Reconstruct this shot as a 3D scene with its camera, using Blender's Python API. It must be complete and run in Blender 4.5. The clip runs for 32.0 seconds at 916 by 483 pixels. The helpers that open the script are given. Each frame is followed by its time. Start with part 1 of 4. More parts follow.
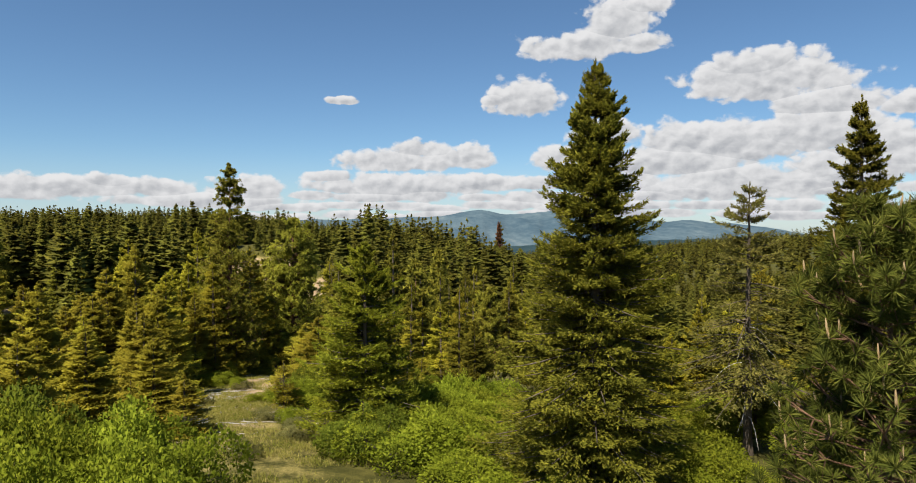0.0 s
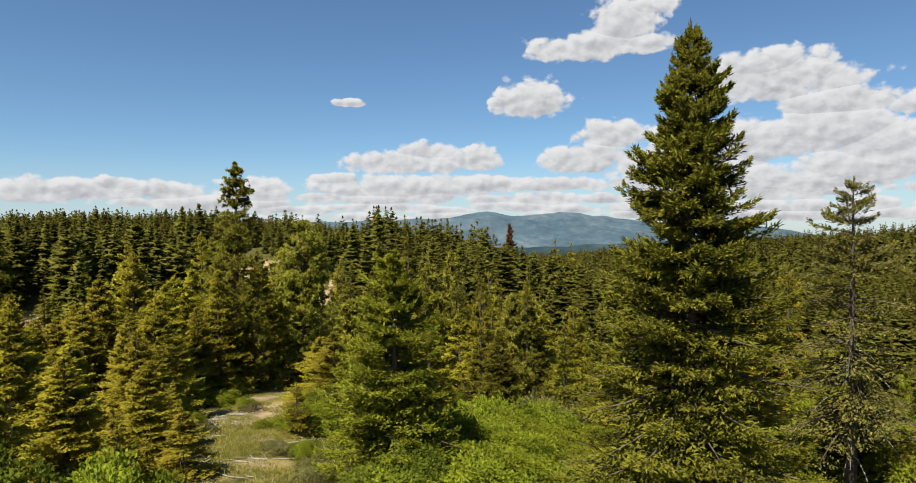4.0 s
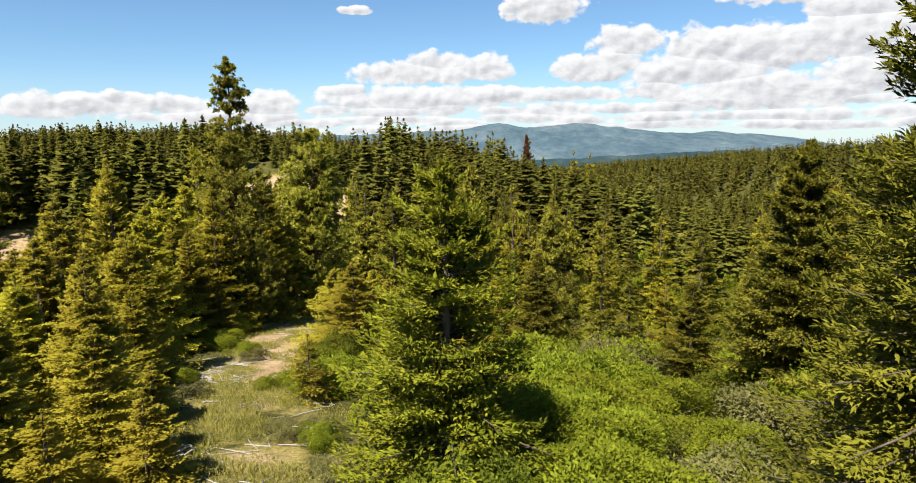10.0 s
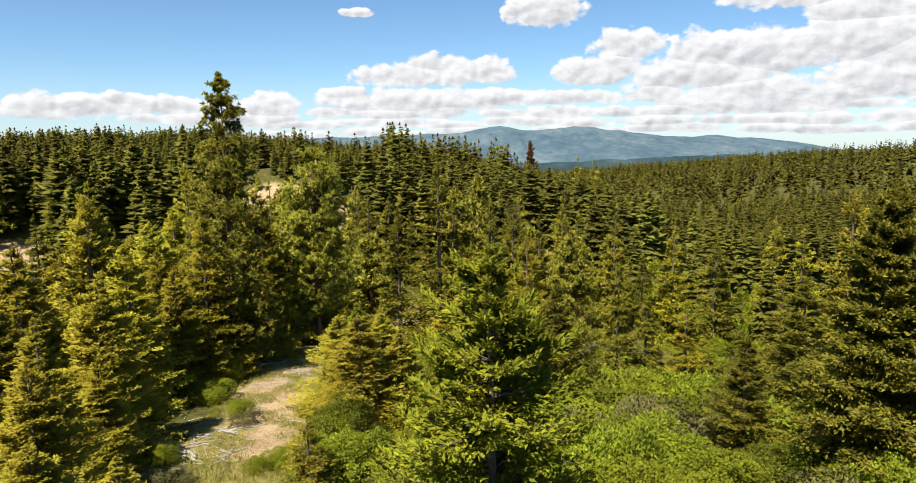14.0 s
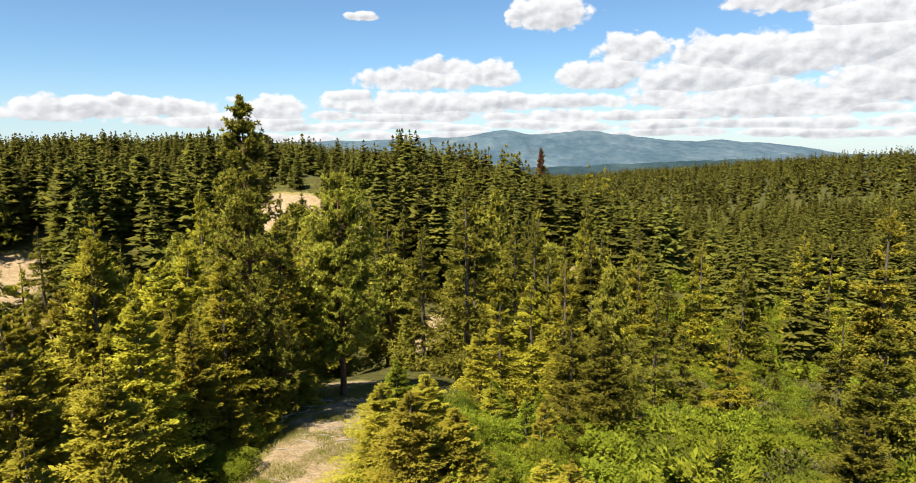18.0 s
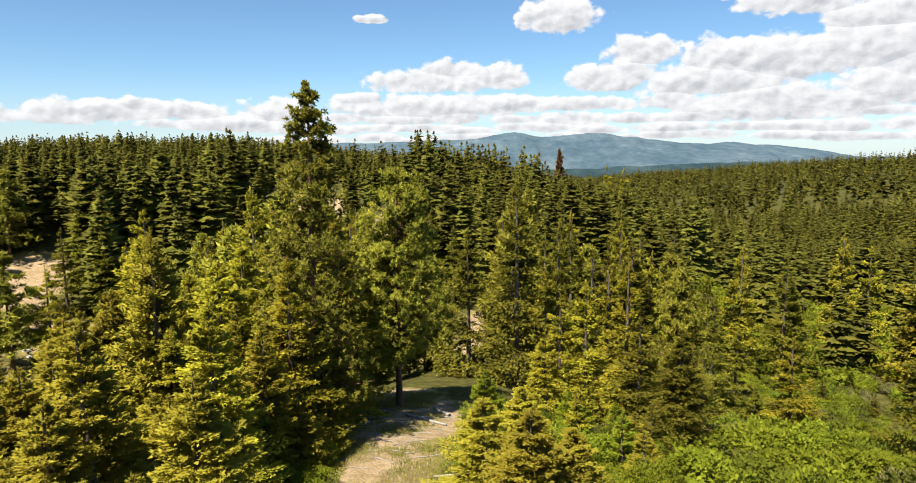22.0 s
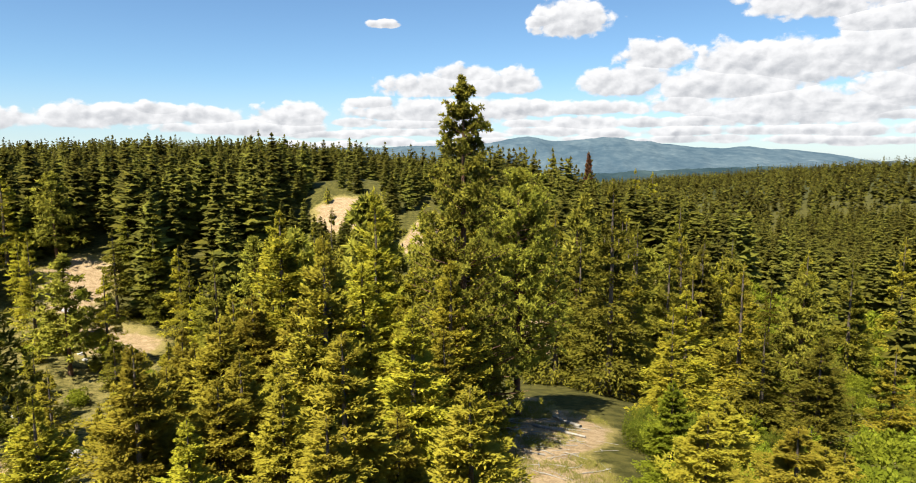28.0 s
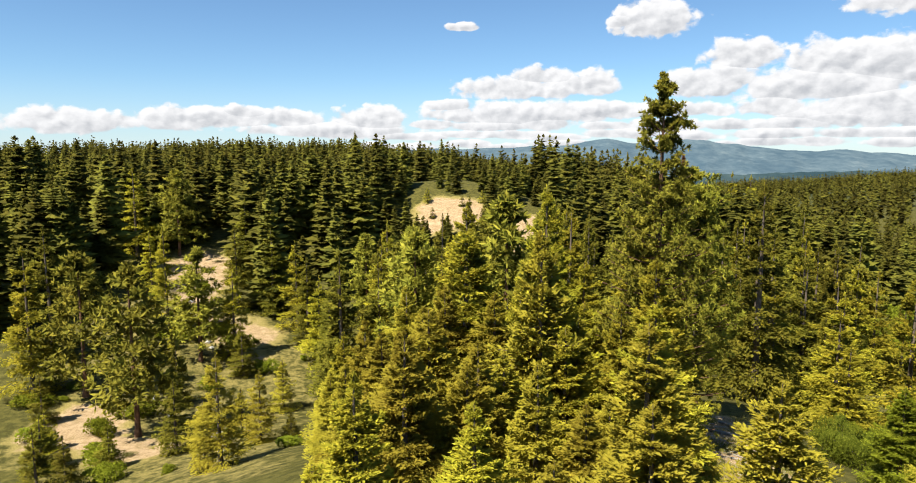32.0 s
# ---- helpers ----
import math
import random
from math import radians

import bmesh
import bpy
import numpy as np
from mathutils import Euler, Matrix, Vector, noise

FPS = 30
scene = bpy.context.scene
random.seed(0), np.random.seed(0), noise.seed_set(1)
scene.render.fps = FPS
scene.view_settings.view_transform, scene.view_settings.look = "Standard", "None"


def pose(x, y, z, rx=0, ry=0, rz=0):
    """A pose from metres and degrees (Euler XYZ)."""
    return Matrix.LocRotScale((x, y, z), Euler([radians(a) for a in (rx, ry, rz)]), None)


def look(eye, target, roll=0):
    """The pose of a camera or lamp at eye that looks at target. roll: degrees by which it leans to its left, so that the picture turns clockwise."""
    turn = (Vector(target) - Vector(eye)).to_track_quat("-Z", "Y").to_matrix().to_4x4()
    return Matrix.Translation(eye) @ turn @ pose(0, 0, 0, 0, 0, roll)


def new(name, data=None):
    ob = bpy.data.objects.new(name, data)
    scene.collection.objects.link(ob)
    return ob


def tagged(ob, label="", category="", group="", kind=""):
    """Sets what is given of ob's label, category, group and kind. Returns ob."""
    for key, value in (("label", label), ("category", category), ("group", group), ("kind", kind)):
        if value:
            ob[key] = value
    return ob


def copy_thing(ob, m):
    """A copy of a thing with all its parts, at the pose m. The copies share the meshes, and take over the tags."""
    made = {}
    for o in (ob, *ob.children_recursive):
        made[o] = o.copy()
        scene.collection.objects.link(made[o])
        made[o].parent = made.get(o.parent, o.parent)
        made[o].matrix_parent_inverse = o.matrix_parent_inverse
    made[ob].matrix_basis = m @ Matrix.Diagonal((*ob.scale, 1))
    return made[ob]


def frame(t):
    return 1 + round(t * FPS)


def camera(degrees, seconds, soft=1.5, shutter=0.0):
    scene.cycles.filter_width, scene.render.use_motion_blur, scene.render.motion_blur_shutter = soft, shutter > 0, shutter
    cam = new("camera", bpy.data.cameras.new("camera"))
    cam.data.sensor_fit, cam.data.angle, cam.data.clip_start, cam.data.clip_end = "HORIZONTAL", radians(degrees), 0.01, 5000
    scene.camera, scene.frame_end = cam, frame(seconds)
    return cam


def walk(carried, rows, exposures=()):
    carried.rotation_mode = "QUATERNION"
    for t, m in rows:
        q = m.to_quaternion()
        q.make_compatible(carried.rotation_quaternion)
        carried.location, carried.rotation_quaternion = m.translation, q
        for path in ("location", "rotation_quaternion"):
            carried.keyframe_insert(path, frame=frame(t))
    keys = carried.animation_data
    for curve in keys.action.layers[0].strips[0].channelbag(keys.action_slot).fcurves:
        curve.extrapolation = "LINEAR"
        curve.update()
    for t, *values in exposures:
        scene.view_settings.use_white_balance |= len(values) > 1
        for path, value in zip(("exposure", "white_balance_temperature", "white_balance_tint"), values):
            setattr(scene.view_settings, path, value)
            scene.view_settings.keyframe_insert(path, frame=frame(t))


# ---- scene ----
cam = camera(70.0, 32.0, soft=1.0)
# seconds, place, turn
ROWS = [
    (0.0, -1.40, -0.29, 20.12, 88.71, 0.18, 0.45),
    (0.5, -1.66, 0.41, 20.13, 88.73, 0.19, 0.55),
    (1.0, -1.92, 1.14, 20.11, 88.82, 0.19, 0.65),
    (1.5, -2.18, 1.89, 20.11, 88.83, 0.23, 0.74),
    (2.0, -2.44, 2.61, 20.10, 88.76, 0.24, 0.83),
    (2.5, -2.70, 3.32, 20.12, 88.80, 0.27, 0.84),
    (3.0, -2.94, 4.08, 20.13, 88.87, 0.28, 0.88),
    (3.5, -3.15, 4.79, 20.17, 88.88, 0.33, 0.97),
    (5.5, -3.78, 7.43, 20.50, 88.64, 0.47, 1.15),
    (6.0, -3.96, 8.16, 20.51, 88.46, 0.46, 1.22),
    (6.5, -4.18, 9.07, 20.48, 88.10, 0.49, 1.25),
    (7.0, -4.38, 10.16, 20.40, 87.59, 0.56, 1.43),
    (7.5, -4.60, 11.32, 20.30, 86.62, 0.60, 1.79),
    (8.0, -4.82, 12.48, 20.20, 85.50, 0.62, 2.13),
    (8.5, -5.04, 13.51, 20.09, 84.46, 0.73, 2.16),
    (9.0, -5.28, 14.41, 20.00, 83.39, 0.75, 2.14),
    (9.5, -5.52, 15.16, 19.91, 82.29, 0.81, 2.07),
    (10.0, -5.77, 15.83, 19.84, 81.28, 0.86, 2.00),
    (10.5, -5.94, 16.50, 19.72, 81.30, 0.87, 1.93),
    (11.0, -6.09, 17.20, 19.67, 81.31, 0.88, 1.97),
    (11.5, -6.24, 17.89, 19.75, 81.36, 0.86, 2.14),
    (12.0, -6.41, 18.54, 20.02, 81.36, 0.78, 2.20),
    (12.5, -6.59, 19.18, 20.39, 81.37, 0.73, 2.19),
    (13.0, -6.78, 19.87, 20.80, 81.33, 0.72, 2.16),
    (13.5, -6.98, 20.55, 21.20, 81.41, 0.66, 2.08),
    (14.0, -7.15, 21.34, 21.61, 81.49, 0.61, 2.05),
    (14.5, -7.32, 22.17, 22.00, 81.48, 0.57, 2.02),
    (16.5, -8.79, 25.09, 23.21, 81.56, 0.52, 2.40),
    (17.0, -9.31, 25.73, 23.40, 81.66, 0.48, 2.38),
    (17.5, -9.87, 26.38, 23.55, 81.74, 0.46, 2.40),
    (18.0, -10.44, 27.01, 23.61, 81.79, 0.43, 2.42),
    (18.5, -11.06, 27.60, 23.56, 81.88, 0.44, 2.42),
    (19.0, -11.68, 28.14, 23.44, 81.97, 0.45, 2.42),
    (19.5, -12.30, 28.66, 23.33, 82.02, 0.45, 2.42),
    (20.0, -12.90, 29.14, 23.17, 82.08, 0.45, 2.36),
    (20.5, -13.55, 29.62, 23.02, 82.10, 0.47, 2.29),
    (21.0, -14.18, 30.00, 22.96, 82.02, 0.44, 2.29),
    (21.5, -14.79, 30.27, 22.90, 81.98, 0.45, 3.01),
    (22.0, -15.44, 30.49, 22.87, 82.01, 0.42, 3.19),
    (22.5, -16.10, 30.70, 22.81, 82.07, 0.43, 2.70),
    (23.0, -16.85, 30.95, 22.73, 82.15, 0.47, 2.50),
    (23.5, -17.60, 31.14, 22.67, 82.16, 0.47, 2.65),
    (24.0, -18.34, 31.20, 22.66, 82.15, 0.45, 2.76),
    (24.5, -19.15, 31.23, 22.63, 82.19, 0.52, 2.76),
    (25.0, -19.96, 31.27, 22.65, 82.18, 0.52, 2.69),
    (25.5, -20.81, 31.43, 22.67, 82.16, 0.55, 2.69),
    (27.5, -23.99, 31.83, 22.49, 82.42, 0.32, 3.30),
    (28.0, -24.85, 32.00, 22.54, 82.38, 0.34, 4.20),
    (28.5, -25.77, 32.11, 22.57, 82.37, 0.40, 3.63),
    (29.0, -26.69, 32.20, 22.59, 82.39, 0.37, 3.58),
    (29.5, -27.69, 32.16, 22.58, 82.41, 0.28, 5.16),
    (30.0, -28.62, 32.01, 22.55, 82.43, 0.19, 6.57),
    (30.5, -29.51, 31.76, 22.48, 82.47, 0.16, 7.44),
    (31.0, -30.43, 31.42, 22.39, 82.53, 0.16, 8.36),
    (31.5, -31.36, 31.00, 22.32, 82.58, 0.11, 9.51),
    (32.0, -32.28, 30.55, 22.26, 82.58, 0.08, 10.78),
]
walk(cam, [(t, pose(x, y, z, rx, ry, rz)) for t, x, y, z, rx, ry, rz in ROWS], [(0.0, 0.73), (6.0, 0.73), (9.5, 1.1), (32.0, 1.12)])


# ---- light and sky ----
SUN_AZ, SUN_EL = radians(212), radians(57)
world = bpy.data.worlds.new("sky")
scene.world = world
world.use_nodes = True


class Nodes:
    """A short way to write node trees."""

    def __init__(self, tree):
        self.tree = tree
        tree.nodes.clear()

    def add(self, kind, inputs=None, **settings):
        n = self.tree.nodes.new(kind)
        for k, v in settings.items():
            setattr(n, k, v)
        for k, v in (inputs or {}).items():
            if isinstance(v, bpy.types.NodeSocket):
                self.tree.links.new(v, n.inputs[k])
            else:
                n.inputs[k].default_value = v
        return n

    def math(self, op, a, b=0.0, c=0.0, clamp=False):
        return self.add("ShaderNodeMath", {0: a, 1: b, 2: c}, operation=op, use_clamp=clamp).outputs[0]

    def vec(self, op, a, b=(0, 0, 0)):
        return self.add("ShaderNodeVectorMath", {0: a, 1: b}, operation=op).outputs[0]

    def noise(self, vector, scale, detail=4.0, rough=0.55, out="Fac"):
        n = self.add("ShaderNodeTexNoise", {"Scale": scale, "Detail": detail, "Roughness": rough})
        if vector is not None:
            self.tree.links.new(vector, n.inputs["Vector"])
        return n.outputs[out]

    def mix(self, fac, a, b, blend="MIX"):
        n = self.tree.nodes.new("ShaderNodeMix")
        n.data_type, n.blend_type = "RGBA", blend
        for s, v in ((n.inputs[0], fac), (n.inputs[6], a), (n.inputs[7], b)):
            if isinstance(v, bpy.types.NodeSocket):
                self.tree.links.new(v, s)
            else:
                s.default_value = v if not isinstance(v, tuple) else (*v, 1)[:4]
        return n.outputs[2]

    def ramp(self, fac, lo, hi):
        n = self.add("ShaderNodeMapRange", {0: fac, 1: lo, 2: hi, 3: 0.0, 4: 1.0}, interpolation_type="SMOOTHSTEP")
        return n.outputs[0]


# Cumulus banks: azimuth and elevation of the middle, half width, half height (degrees)
HIGH_CLOUDS = [
    (10.4, 15.0, 5.6, 1.4),
    (13.4, 16.6, 3.1, 2.3),
    (15.0, 14.9, 3.1, 1.1),
    (15.2, 17.8, 2.3, 0.9),
    (5.7, 10.8, 3.6, 2.2),
    (2.9, 10.8, 1.3, 0.6),
    (24.6, 11.2, 7.2, 2.1),
    (23.8, 12.4, 3.6, 1.5),
    (29.4, 9.2, 4.6, 1.3),
    (33.8, 8.6, 1.8, 1.0),
    (-10.4, 10.7, 1.4, 0.4),
    (-5.2, 5.6, 6.2, 1.3),
    (-3.7, 6.6, 3.1, 1.1),
    (0.4, 5.9, 2.6, 1.3),
    (-11.5, 4.3, 2.6, 0.6),
    (-4.7, 3.5, 9.2, 1.4),
    (9.7, 5.8, 4.6, 1.6),
    (12.4, 7.7, 3.1, 1.4),
    (19.0, 6.8, 4.1, 2.1),
    (22.5, 6.6, 6.7, 2.3),
    (26.1, 7.1, 3.1, 1.8),
    (23.4, 3.3, 9.7, 1.8),
    (32.1, 5.4, 4.1, 2.8),
]
LOW_CLOUDS = [
    (17.5, 5.2, 7.0, 1.8),
    (29.0, 7.0, 5.0, 2.2),
    (30.6, 4.2, 5.1, 2.1),
    (-31.8, 3.0, 7.2, 1.0),
    (-34.0, 2.8, 4.1, 1.2),
    (-28.7, 3.5, 2.1, 0.7),
    (-25.1, 3.0, 3.1, 1.0),
    (-18.2, 3.0, 3.1, 1.3),
    (-22.1, 2.1, 8.2, 0.8),
    (-40.0, 2.6, 6.0, 1.2),
    (52.0, 7.0, 9.0, 4.0),
    (-60.0, 5.0, 9.0, 3.0),
]
# rows of small flat cumulus that shrink towards the horizon
row_rng = random.Random(4)
for row_el, row_h, row_w, row_from in ((0.9, 0.42, 2.6, -18), (1.7, 0.5, 3.0, -15), (2.6, 0.6, 3.2, -13), (3.6, 0.8, 3.6, 2)):
    row_az = row_from
    while row_az < 37:
        LOW_CLOUDS.append((row_az, row_el + row_rng.uniform(-0.2, 0.2), row_w * row_rng.uniform(0.7, 1.4), row_h * row_rng.uniform(0.8, 1.3)))
        row_az += row_w * row_rng.uniform(1.1, 2.0)
w = Nodes(world.node_tree)
direction = w.add("ShaderNodeTexCoord").outputs["Generated"]
xyz = w.add("ShaderNodeSeparateXYZ", {0: direction})
azimuth = w.math("MULTIPLY", w.math("ARCTAN2", xyz.outputs[0], xyz.outputs[1]), 57.2958)
elevation = w.math("MULTIPLY", w.math("ARCSINE", xyz.outputs[2]), 57.2958)
flat = w.add("ShaderNodeCombineXYZ", {0: azimuth, 1: w.math("MULTIPLY", elevation, 1.35), 2: 0.0}).outputs[0]


def billow(at_):
    """Rounded heads of cumulus at three sizes."""
    bent = w.vec("ADD", at_, w.vec("MULTIPLY", w.vec("SUBTRACT", w.noise(at_, 0.9, 4.0, 0.6, "Color"), (0.5, 0.5, 0.5)), (0.9, 0.9, 0.0)))
    total = w.math("MULTIPLY", w.noise(bent, 1.3, 5.0, 0.5), 0.55)
    for size, weight in ((0.42, 0.6), (1.05, 0.34), (2.6, 0.07)):
        cell = w.add("ShaderNodeTexVoronoi", {"Vector": bent, "Scale": size, "Smoothness": 0.35}, feature="SMOOTH_F1").outputs["Distance"]
        total = w.math("MULTIPLY_ADD", w.math("SUBTRACT", 0.8, cell), weight, total)
    return total


heads = billow(flat)
heads_sunward = billow(w.vec("ADD", flat, (-0.3, 0.6, 0.0)))
cover, level = None, None
for a, e, half_w, half_h in HIGH_CLOUDS + LOW_CLOUDS:
    u = w.math("MULTIPLY", w.math("SUBTRACT", azimuth, a), 1 / (1.12 * half_w))
    v = w.math("MULTIPLY", w.math("SUBTRACT", elevation, e), 1 / (1.12 * half_h))
    # flat undersides: the lower half thins out faster
    low = w.math("MINIMUM", v, 0.0)
    one = w.math("SUBTRACT", 1.0, w.math("SQRT", w.math("MULTIPLY_ADD", u, u, w.math("MULTIPLY_ADD", v, v, w.math("MULTIPLY", low, low)))))
    if cover is None:
        cover, level = one, v
    else:
        level = w.math("MULTIPLY_ADD", w.math("GREATER_THAN", one, cover), w.math("SUBTRACT", v, level), level)
        cover = w.math("SMOOTH_MAX", cover, one, 0.1)
body_ = w.math("MULTIPLY_ADD", w.math("SUBTRACT", heads, 0.62), 0.95, cover)
dense = w.ramp(body_, -0.02, 0.24)
# tops that face the sun are white, hollows and undersides grey
lit = w.math("MULTIPLY_ADD", level, 0.45, w.math("MULTIPLY", w.math("SUBTRACT", heads, heads_sunward), 1.5))
lit = w.math("MULTIPLY_ADD", w.math("SUBTRACT", 0.55, body_), 0.45, lit)
lit = w.ramp(lit, -0.9, 0.75)
sky = w.add("ShaderNodeTexSky", sky_type="NISHITA", sun_disc=False, sun_elevation=SUN_EL, sun_rotation=SUN_AZ, altitude=2000.0, air_density=1.1, dust_density=0.25, ozone_density=2.2).outputs[0]
CLOUD_GLOW = 8.1
cloud_colour = w.mix(lit, (0.5 * CLOUD_GLOW, 0.52 * CLOUD_GLOW, 0.56 * CLOUD_GLOW), (1.0 * CLOUD_GLOW, 1.0 * CLOUD_GLOW, 1.01 * CLOUD_GLOW))
clear = w.mix(1.0, sky, (0.84, 1.03, 1.13), "MULTIPLY")
clear = w.mix(w.math("MULTIPLY", w.ramp(elevation, 7.0, -1.0), 0.55), clear, (0.6 * CLOUD_GLOW, 0.68 * CLOUD_GLOW, 0.8 * CLOUD_GLOW))
w.add("ShaderNodeOutputWorld", {0: w.add("ShaderNodeBackground", {0: w.mix(dense, clear, cloud_colour), 1: 0.06}).outputs[0]})

sun = new("sun", bpy.data.lights.new("sun", "SUN"))
sun.data.energy, sun.data.angle, sun.data.color = 5.0, radians(0.55), (1.0, 0.94, 0.8)
sun.matrix_world = look((0, 0, 0), (-math.sin(SUN_AZ) * math.cos(SUN_EL), -math.cos(SUN_AZ) * math.cos(SUN_EL), -math.sin(SUN_EL)))


# ---- materials ----
def material(name):
    m = bpy.data.materials.new(name)
    m.use_nodes = True
    return m, Nodes(m.node_tree)


def foliage(name, dark, light, tip, glow_through=0.3, rough=0.7):
    """Leaves or needles: each spray has its own tone, each tree its own hue, and light shines through a little."""
    m, n = material(name)
    island = n.add("ShaderNodeNewGeometry").outputs["Random Per Island"]
    each = n.add("ShaderNodeObjectInfo").outputs["Random"]
    at = n.add("ShaderNodeTexCoord").outputs["Object"]
    patch = n.noise(at, 0.45, 3.0)
    # on trees the tone also carries the painted inner shade of the crown
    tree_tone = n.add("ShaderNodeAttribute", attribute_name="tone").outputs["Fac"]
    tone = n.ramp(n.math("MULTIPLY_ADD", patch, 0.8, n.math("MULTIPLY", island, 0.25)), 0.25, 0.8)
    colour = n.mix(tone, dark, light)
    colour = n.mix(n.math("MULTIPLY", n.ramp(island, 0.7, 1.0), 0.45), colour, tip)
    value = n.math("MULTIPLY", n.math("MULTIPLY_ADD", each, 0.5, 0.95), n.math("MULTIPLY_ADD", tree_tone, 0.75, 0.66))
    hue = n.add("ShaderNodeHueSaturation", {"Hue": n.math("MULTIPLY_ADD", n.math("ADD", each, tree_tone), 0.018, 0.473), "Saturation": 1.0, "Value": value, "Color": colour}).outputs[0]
    out = n.add("ShaderNodeVectorTransform", {0: n.add("ShaderNodeAttribute", attribute_name="out").outputs["Vector"]}, vector_type="NORMAL", convert_from="OBJECT", convert_to="WORLD").outputs[0]
    facing = n.vec("NORMALIZE", n.vec("ADD", n.add("ShaderNodeNewGeometry").outputs["Normal"], n.vec("MULTIPLY", out, (1.9, 1.9, 1.9))))
    body = n.add("ShaderNodeBsdfPrincipled", {"Base Color": hue, "Roughness": rough, "Specular IOR Level": 0.03, "Normal": facing}).outputs[0]
    thin = n.add("ShaderNodeBsdfTranslucent", {0: hue}).outputs[0]
    n.add("ShaderNodeOutputMaterial", {0: n.add("ShaderNodeMixShader", {0: glow_through, 1: body, 2: thin}).outputs[0]})
    return m


def plain(name, a, b, scale, rough=0.85, bump=0.4, stretch=(1, 1, 1), object_space=True):
    """A rough natural surface in two tones, at two scales of grain, with fine relief."""
    m, n = material(name)
    at = n.add("ShaderNodeTexCoord").outputs["Object"]
    at = n.vec("MULTIPLY", at, stretch)
    coarse, fine = n.noise(at, scale, 4.0), n.noise(at, scale * 9, 5.0, 0.65)
    tone = n.ramp(n.math("ADD", n.math("MULTIPLY", coarse, 0.6), n.math("MULTIPLY", fine, 0.4)), 0.3, 0.7)
    each = n.add("ShaderNodeObjectInfo").outputs["Random"]
    colour = n.add("ShaderNodeHueSaturation", {"Value": n.math("MULTIPLY_ADD", each, 0.3, 0.85), "Color": n.mix(tone, a, b)}).outputs[0]
    relief = n.add("ShaderNodeBump", {"Strength": bump, "Distance": 0.05, "Height": fine}).outputs[0]
    body = n.add("ShaderNodeBsdfPrincipled", {"Base Color": colour, "Roughness": rough, "Specular IOR Level": 0.2, "Normal": relief}).outputs[0]
    n.add("ShaderNodeOutputMaterial", {0: body})
    return m


FIR = foliage("fir_needles", (0.1485, 0.1478, 0.01266), (0.3145, 0.2812, 0.0241), (0.4368, 0.3696, 0.03133))
FIR_YELLOW = foliage("yellow_fir_needles", (0.1947, 0.1746, 0.01795), (0.27, 0.2361, 0.02323), (0.3014, 0.2558, 0.02745))
FIR_DARK = foliage("dark_fir_needles", (0.07986, 0.08146, 0.0099), (0.1597, 0.1481, 0.01683), (0.2263, 0.1975, 0.02376))
PINE = foliage("pine_needles", (0.1023, 0.1086, 0.01346), (0.2339, 0.2227, 0.0257), (0.3362, 0.3062, 0.03917))
GREYGREEN = foliage("lichened_needles", (0.09, 0.09, 0.02), (0.18, 0.165, 0.036), (0.25, 0.22, 0.06))
RUST = foliage("dead_needles", (0.1, 0.045, 0.02), (0.17, 0.08, 0.035), (0.2, 0.1, 0.04))
LEAF = foliage("shrub_leaves", (0.1111, 0.143, 0.01089), (0.2093, 0.242, 0.01938), (0.294, 0.3204, 0.03383), 0.45)
LEAF_DARK = foliage("dark_shrub_leaves", (0.075, 0.1, 0.011), (0.145, 0.175, 0.018), (0.21, 0.235, 0.028), 0.45)
LEAF_GREY = foliage("grey_shrub_twigs", (0.11, 0.11, 0.035), (0.19, 0.18, 0.06), (0.27, 0.245, 0.1), 0.4)
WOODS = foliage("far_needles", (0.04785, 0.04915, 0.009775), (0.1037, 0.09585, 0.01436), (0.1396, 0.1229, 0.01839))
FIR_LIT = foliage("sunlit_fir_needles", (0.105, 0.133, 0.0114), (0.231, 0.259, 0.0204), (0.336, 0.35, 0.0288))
FIR_TALL = foliage("tall_fir_needles", (0.06435, 0.06688, 0.00836), (0.1461, 0.137, 0.01506), (0.2142, 0.1928, 0.02178))
PINE_NEAR = foliage("long_pine_needles", (0.045, 0.062, 0.01), (0.115, 0.135, 0.022), (0.25, 0.25, 0.05))
GRASS = foliage("dry_grass", (0.11, 0.118, 0.018), (0.22, 0.2, 0.045), (0.36, 0.29, 0.11))
BARK = plain("fir_bark", (0.05, 0.038, 0.028), (0.16, 0.125, 0.095), 3.0, 0.95, 0.9, (1, 1, 0.25))
BARK_PINE = plain("pine_bark", (0.06, 0.035, 0.022), (0.22, 0.12, 0.07), 3.0, 0.95, 0.9, (1, 1, 0.3))
DEADWOOD = plain("weathered_wood", (0.22, 0.2, 0.17), (0.45, 0.42, 0.37), 4.0, 0.9, 0.6, (1, 1, 0.3))
CANDLE = plain("pine_candle", (0.32, 0.2, 0.09), (0.5, 0.36, 0.2), 20.0, 0.7, 0.3)
STONE = plain("pale_rock", (0.3, 0.28, 0.25), (0.5, 0.47, 0.42), 1.5, 0.9, 0.8)

